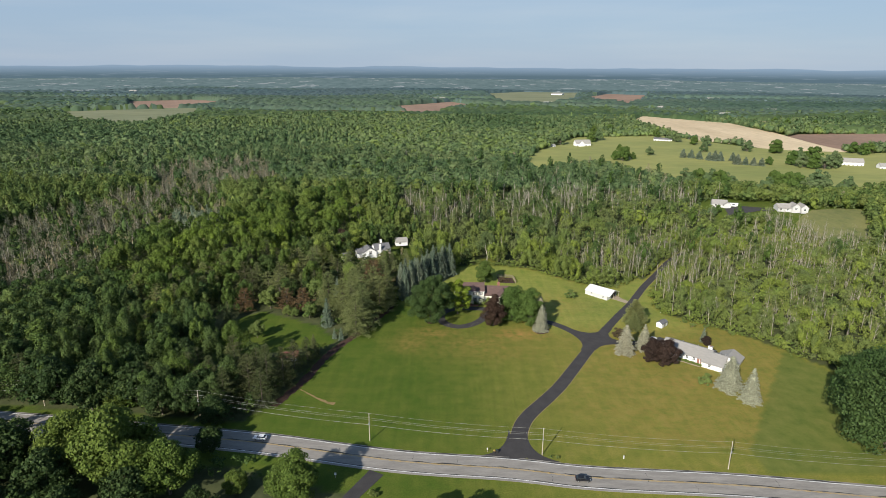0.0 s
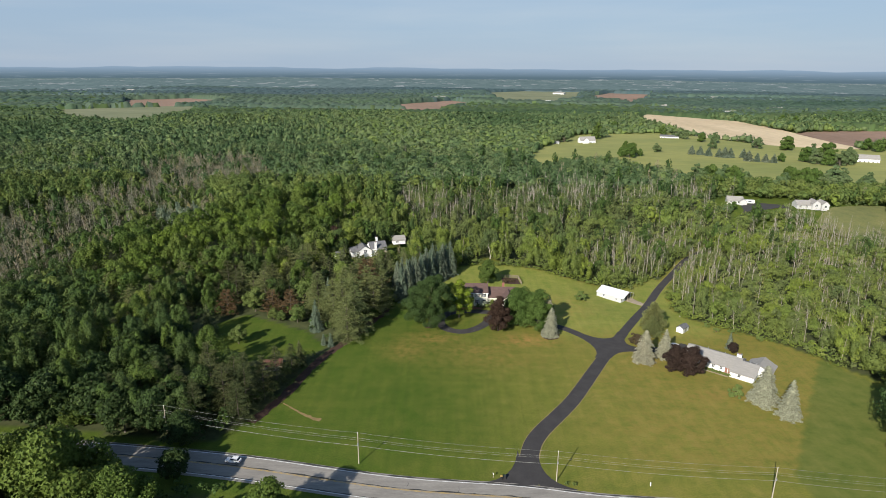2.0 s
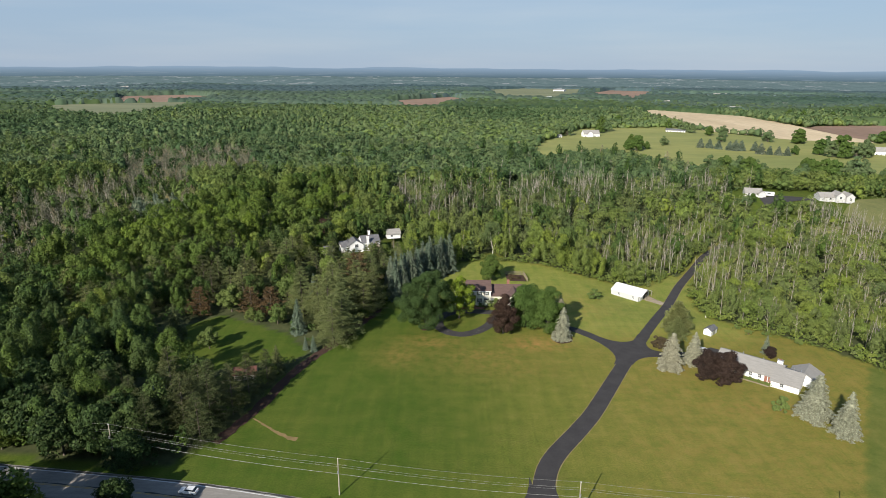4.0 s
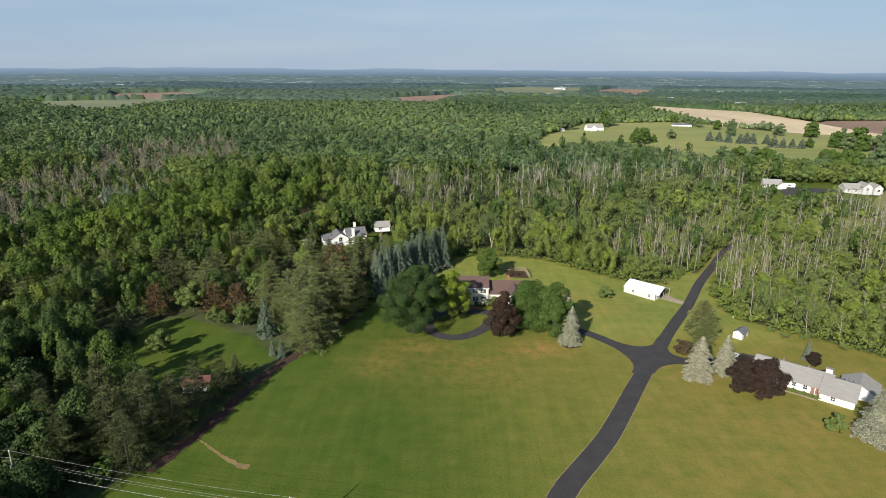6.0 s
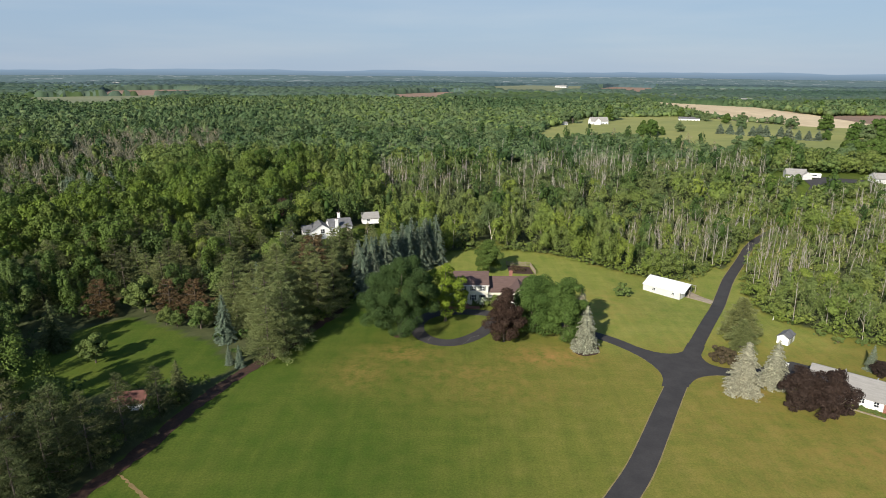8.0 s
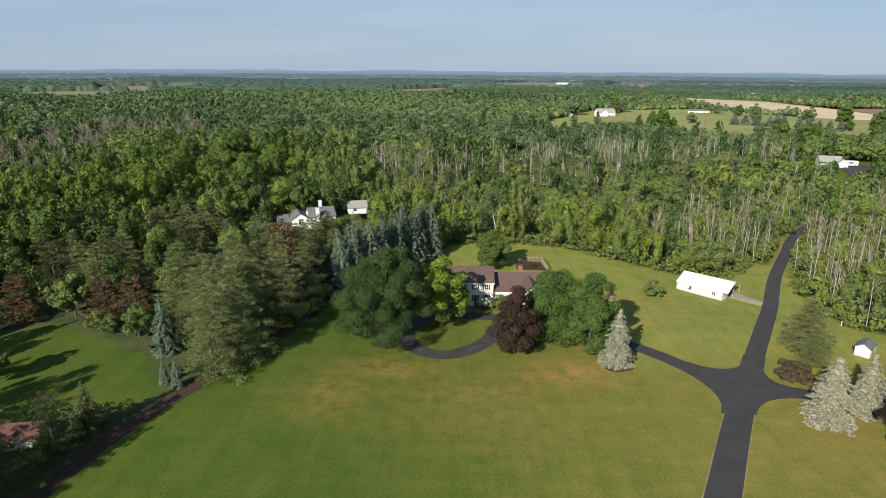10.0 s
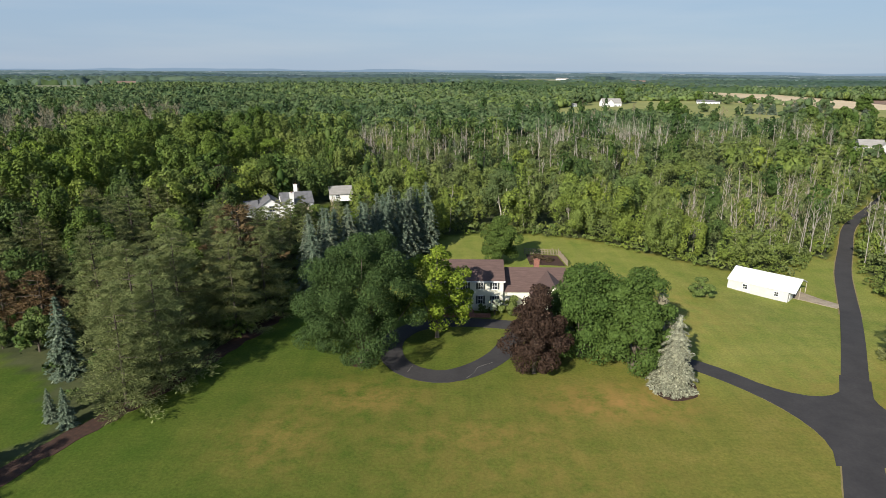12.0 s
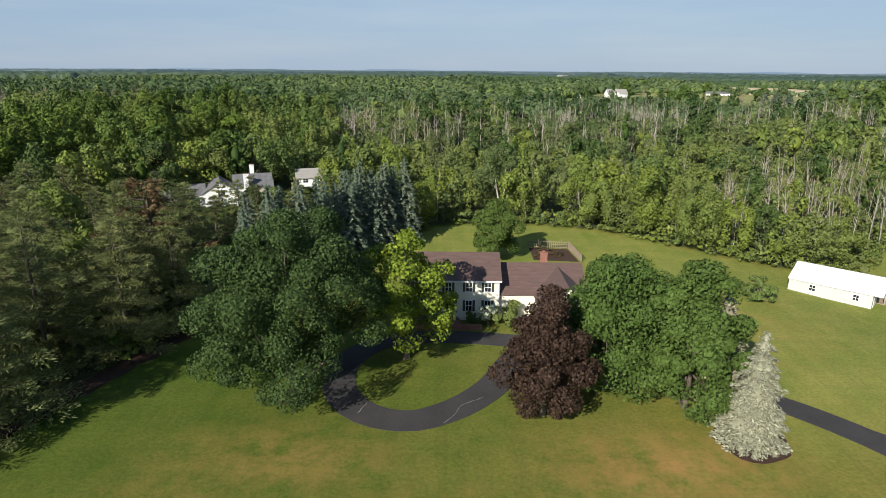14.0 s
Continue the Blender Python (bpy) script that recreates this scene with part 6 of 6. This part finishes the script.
def car(x, y, turn, paint, label):
    c = thing("car", label, "car", "", (x, y, 0.06), turn)
    body = bmesh.new()
    side = [(-2.2, 0.35), (2.2, 0.35), (2.25, 0.75), (2.05, 0.92), (1.0, 1.02), (-2.1, 1.08), (-2.25, 0.8)]
    prism([(u, z) for u, z in side], "y", -0.88, 0.88, body)
    bmesh.ops.transform(body, matrix=Matrix.Identity(4), verts=body.verts)
    bmesh.ops.bevel(body, geom=body.edges[:], offset=0.07, segments=2, affect="EDGES")
    part("body", body, paint, c)
    cab = prism([(-1.95, 1.05), (0.95, 1.0), (0.3, 1.45), (-1.5, 1.48)], "y", -0.74, 0.74)
    part("windows", cab, GLASS, c)
    part("roof", block(-1.5, 0.3, -0.72, 0.72, 1.46, 1.53, bevel=0.03), paint, c)
    for wx in (-1.35, 1.4):
        for wy in (-0.86, 0.86):
            w = bmesh.new()
            bmesh.ops.create_cone(w, cap_ends=True, segments=16, radius1=0.34, radius2=0.34, depth=0.22, matrix=pose(wx, wy, 0.3, 90))
            tyre = part("wheel", w, RUBBER, c)
            r = bmesh.new()
            bmesh.ops.create_cone(r, cap_ends=True, segments=12, radius1=0.2, radius2=0.2, depth=0.24, matrix=pose(wx, wy, 0.3, 90))
            part("rim", r, GREYMETAL, tyre)
    for wy in (-0.6, 0.6):
        part("headlight", block(2.16, 2.27, wy - 0.2, wy + 0.2, 0.68, 0.82), WHITE, c)
        part("tail_light", block(-2.28, -2.18, wy - 0.2, wy + 0.2, 0.75, 0.95), BRICK, c)
    return c


car(42.0, 150.9, -4, CAR_DARK, "black car driving on the near lane of the road")
car(-61.0, 169.8, 172, CAR_WHITE, "white car driving on the far lane of the road")
car(94.5, 248.2, 35, CAR_WHITE, "white car parked behind the long house")
van = thing("camper_van", "white camper parked at the drive's end", "camper", "", (229, 469, on_land(229, 469) + 0.1), -12)
part("body", block(-3.6, 3.6, -1.2, 1.2, 0.5, 3.0, bevel=0.15), CAR_WHITE, van)
part("windscreen", block(3.56, 3.66, -1.0, 1.0, 1.6, 2.6), GLASS, van)
part("side_window", block(-1.0, 1.2, -1.24, -1.18, 1.6, 2.3), GLASS, van)
for wx in (-2.2, 2.2):
    w = bmesh.new()
    bmesh.ops.create_cone(w, cap_ends=True, segments=14, radius1=0.42, radius2=0.42, depth=2.4, matrix=pose(wx, 0, 0.3, 90))
    part("wheel", w, RUBBER, van)

mb = thing("mailbox", "white mailbox on a post by the drive", "mailbox", "", (14.1, 164.3, 0))
part("post", block(-0.06, 0.06, -0.06, 0.06, -0.3, 1.05), POLEWOOD, mb)
part("box", block(-0.15, 0.15, -0.3, 0.3, 1.05, 1.4, bevel=0.05), WHITE, mb)
for x, y, lid in ((16.3, 163.7, LINE_YELLOW), (17.3, 163.9, SHUTTER)):
    b = thing("rubbish_bin", "dark wheeled rubbish bin by the drive's mouth", "bin", "bins", (x, y, 0.0))
    part("body", block(-0.32, 0.32, -0.36, 0.36, 0.0, 1.0, bevel=0.05), RUBBER, b)
    part("lid", block(-0.35, 0.35, -0.4, 0.4, 1.0, 1.1, bevel=0.03), lid, b, "yellow lid" if lid is LINE_YELLOW else "")
for x, y in ((57.3, 161.6), (109.1, 280.5)):
    m = thing("marker_post", "short white marker post in the grass", "post", "", (x, y, on_land(x, y)))
    part("post", block(-0.12, 0.12, -0.08, 0.08, -0.2, 1.2, bevel=0.02), WHITE, m)
sign = thing("road_sign", "small white sign post by the side drive", "sign", "", (-32.5, 151.0, 0))
part("post", block(-0.05, 0.05, -0.05, 0.05, -0.2, 1.6), POLEWOOD, sign)
part("panel", block(-0.3, 0.3, -0.06, -0.02, 1.0, 1.7), WHITE, sign)

# garden fence behind the house: straight sides of posts, rails and slats
fence = thing("garden_fence", "weathered brown wooden fence round a garden corner", "fence", "", (0, 0, 0))
CORNER = [(30.0, 331.6), (39.2, 330.4), (40.0, 320.6)]
for (x0, y0), (x1, y1) in zip(CORNER, CORNER[1:]):
    for zr in (0.35, 1.0, 1.6):
        part("rail", ribbon([(x0, y0), ((x0 + x1) / 2, (y0 + y1) / 2), (x1, y1)], 0.08, zr, 0.1, 2.0), FENCEWOOD, fence)
    n = int(math.hypot(x1 - x0, y1 - y0) / 0.42)
    for k in range(n + 1):
        x, y = x0 + (x1 - x0) * k / n, y0 + (y1 - y0) * k / n
        if k % 6 == 0:
            part("post", block(x - 0.08, x + 0.08, y - 0.08, y + 0.08, -0.2, 2.0), FENCEWOOD, fence)
        else:
            part("slat", block(x - 0.06, x + 0.06, y - 0.05, y - 0.02, 0.1, 1.75), FENCEWOOD, fence)
plot = bmesh.new()
paved(plot, [(30.2, 322.0), (30.3, 331.2), (38.9, 330.0), (39.6, 321.0)], 0.04)
setting("garden_plot", plot, MULCH, "dark tilled garden soil inside the fence", "garden")
for k, (x, y, s) in enumerate(((33, 327, 0.5), (35.5, 325, 0.42), (31.8, 323.5, 0.4))):
    plant("dry_shrub", RUSSET, x, y, "dry brown garden planting inside the fence", "shrub", squash=0.6, scale=s, turn=k * 80)
for x, y, r in ((45.2, 257.6, 3.9), (-7.2, 266.3, 2.2), (110.1, 205.6, 3.0)):
    ring = [(x + r * (1 + 0.08 * math.sin(5 * a)) * math.cos(a), y + r * (1 + 0.08 * math.cos(3 * a)) * math.sin(a)) for a in np.linspace(0, 2 * math.pi, 26)[:-1]]
    b = bmesh.new()
    paved(b, ring, 0.03)
    setting("mulch_ring", b, MULCH, "dark bark mulch under the tree", "mulch")
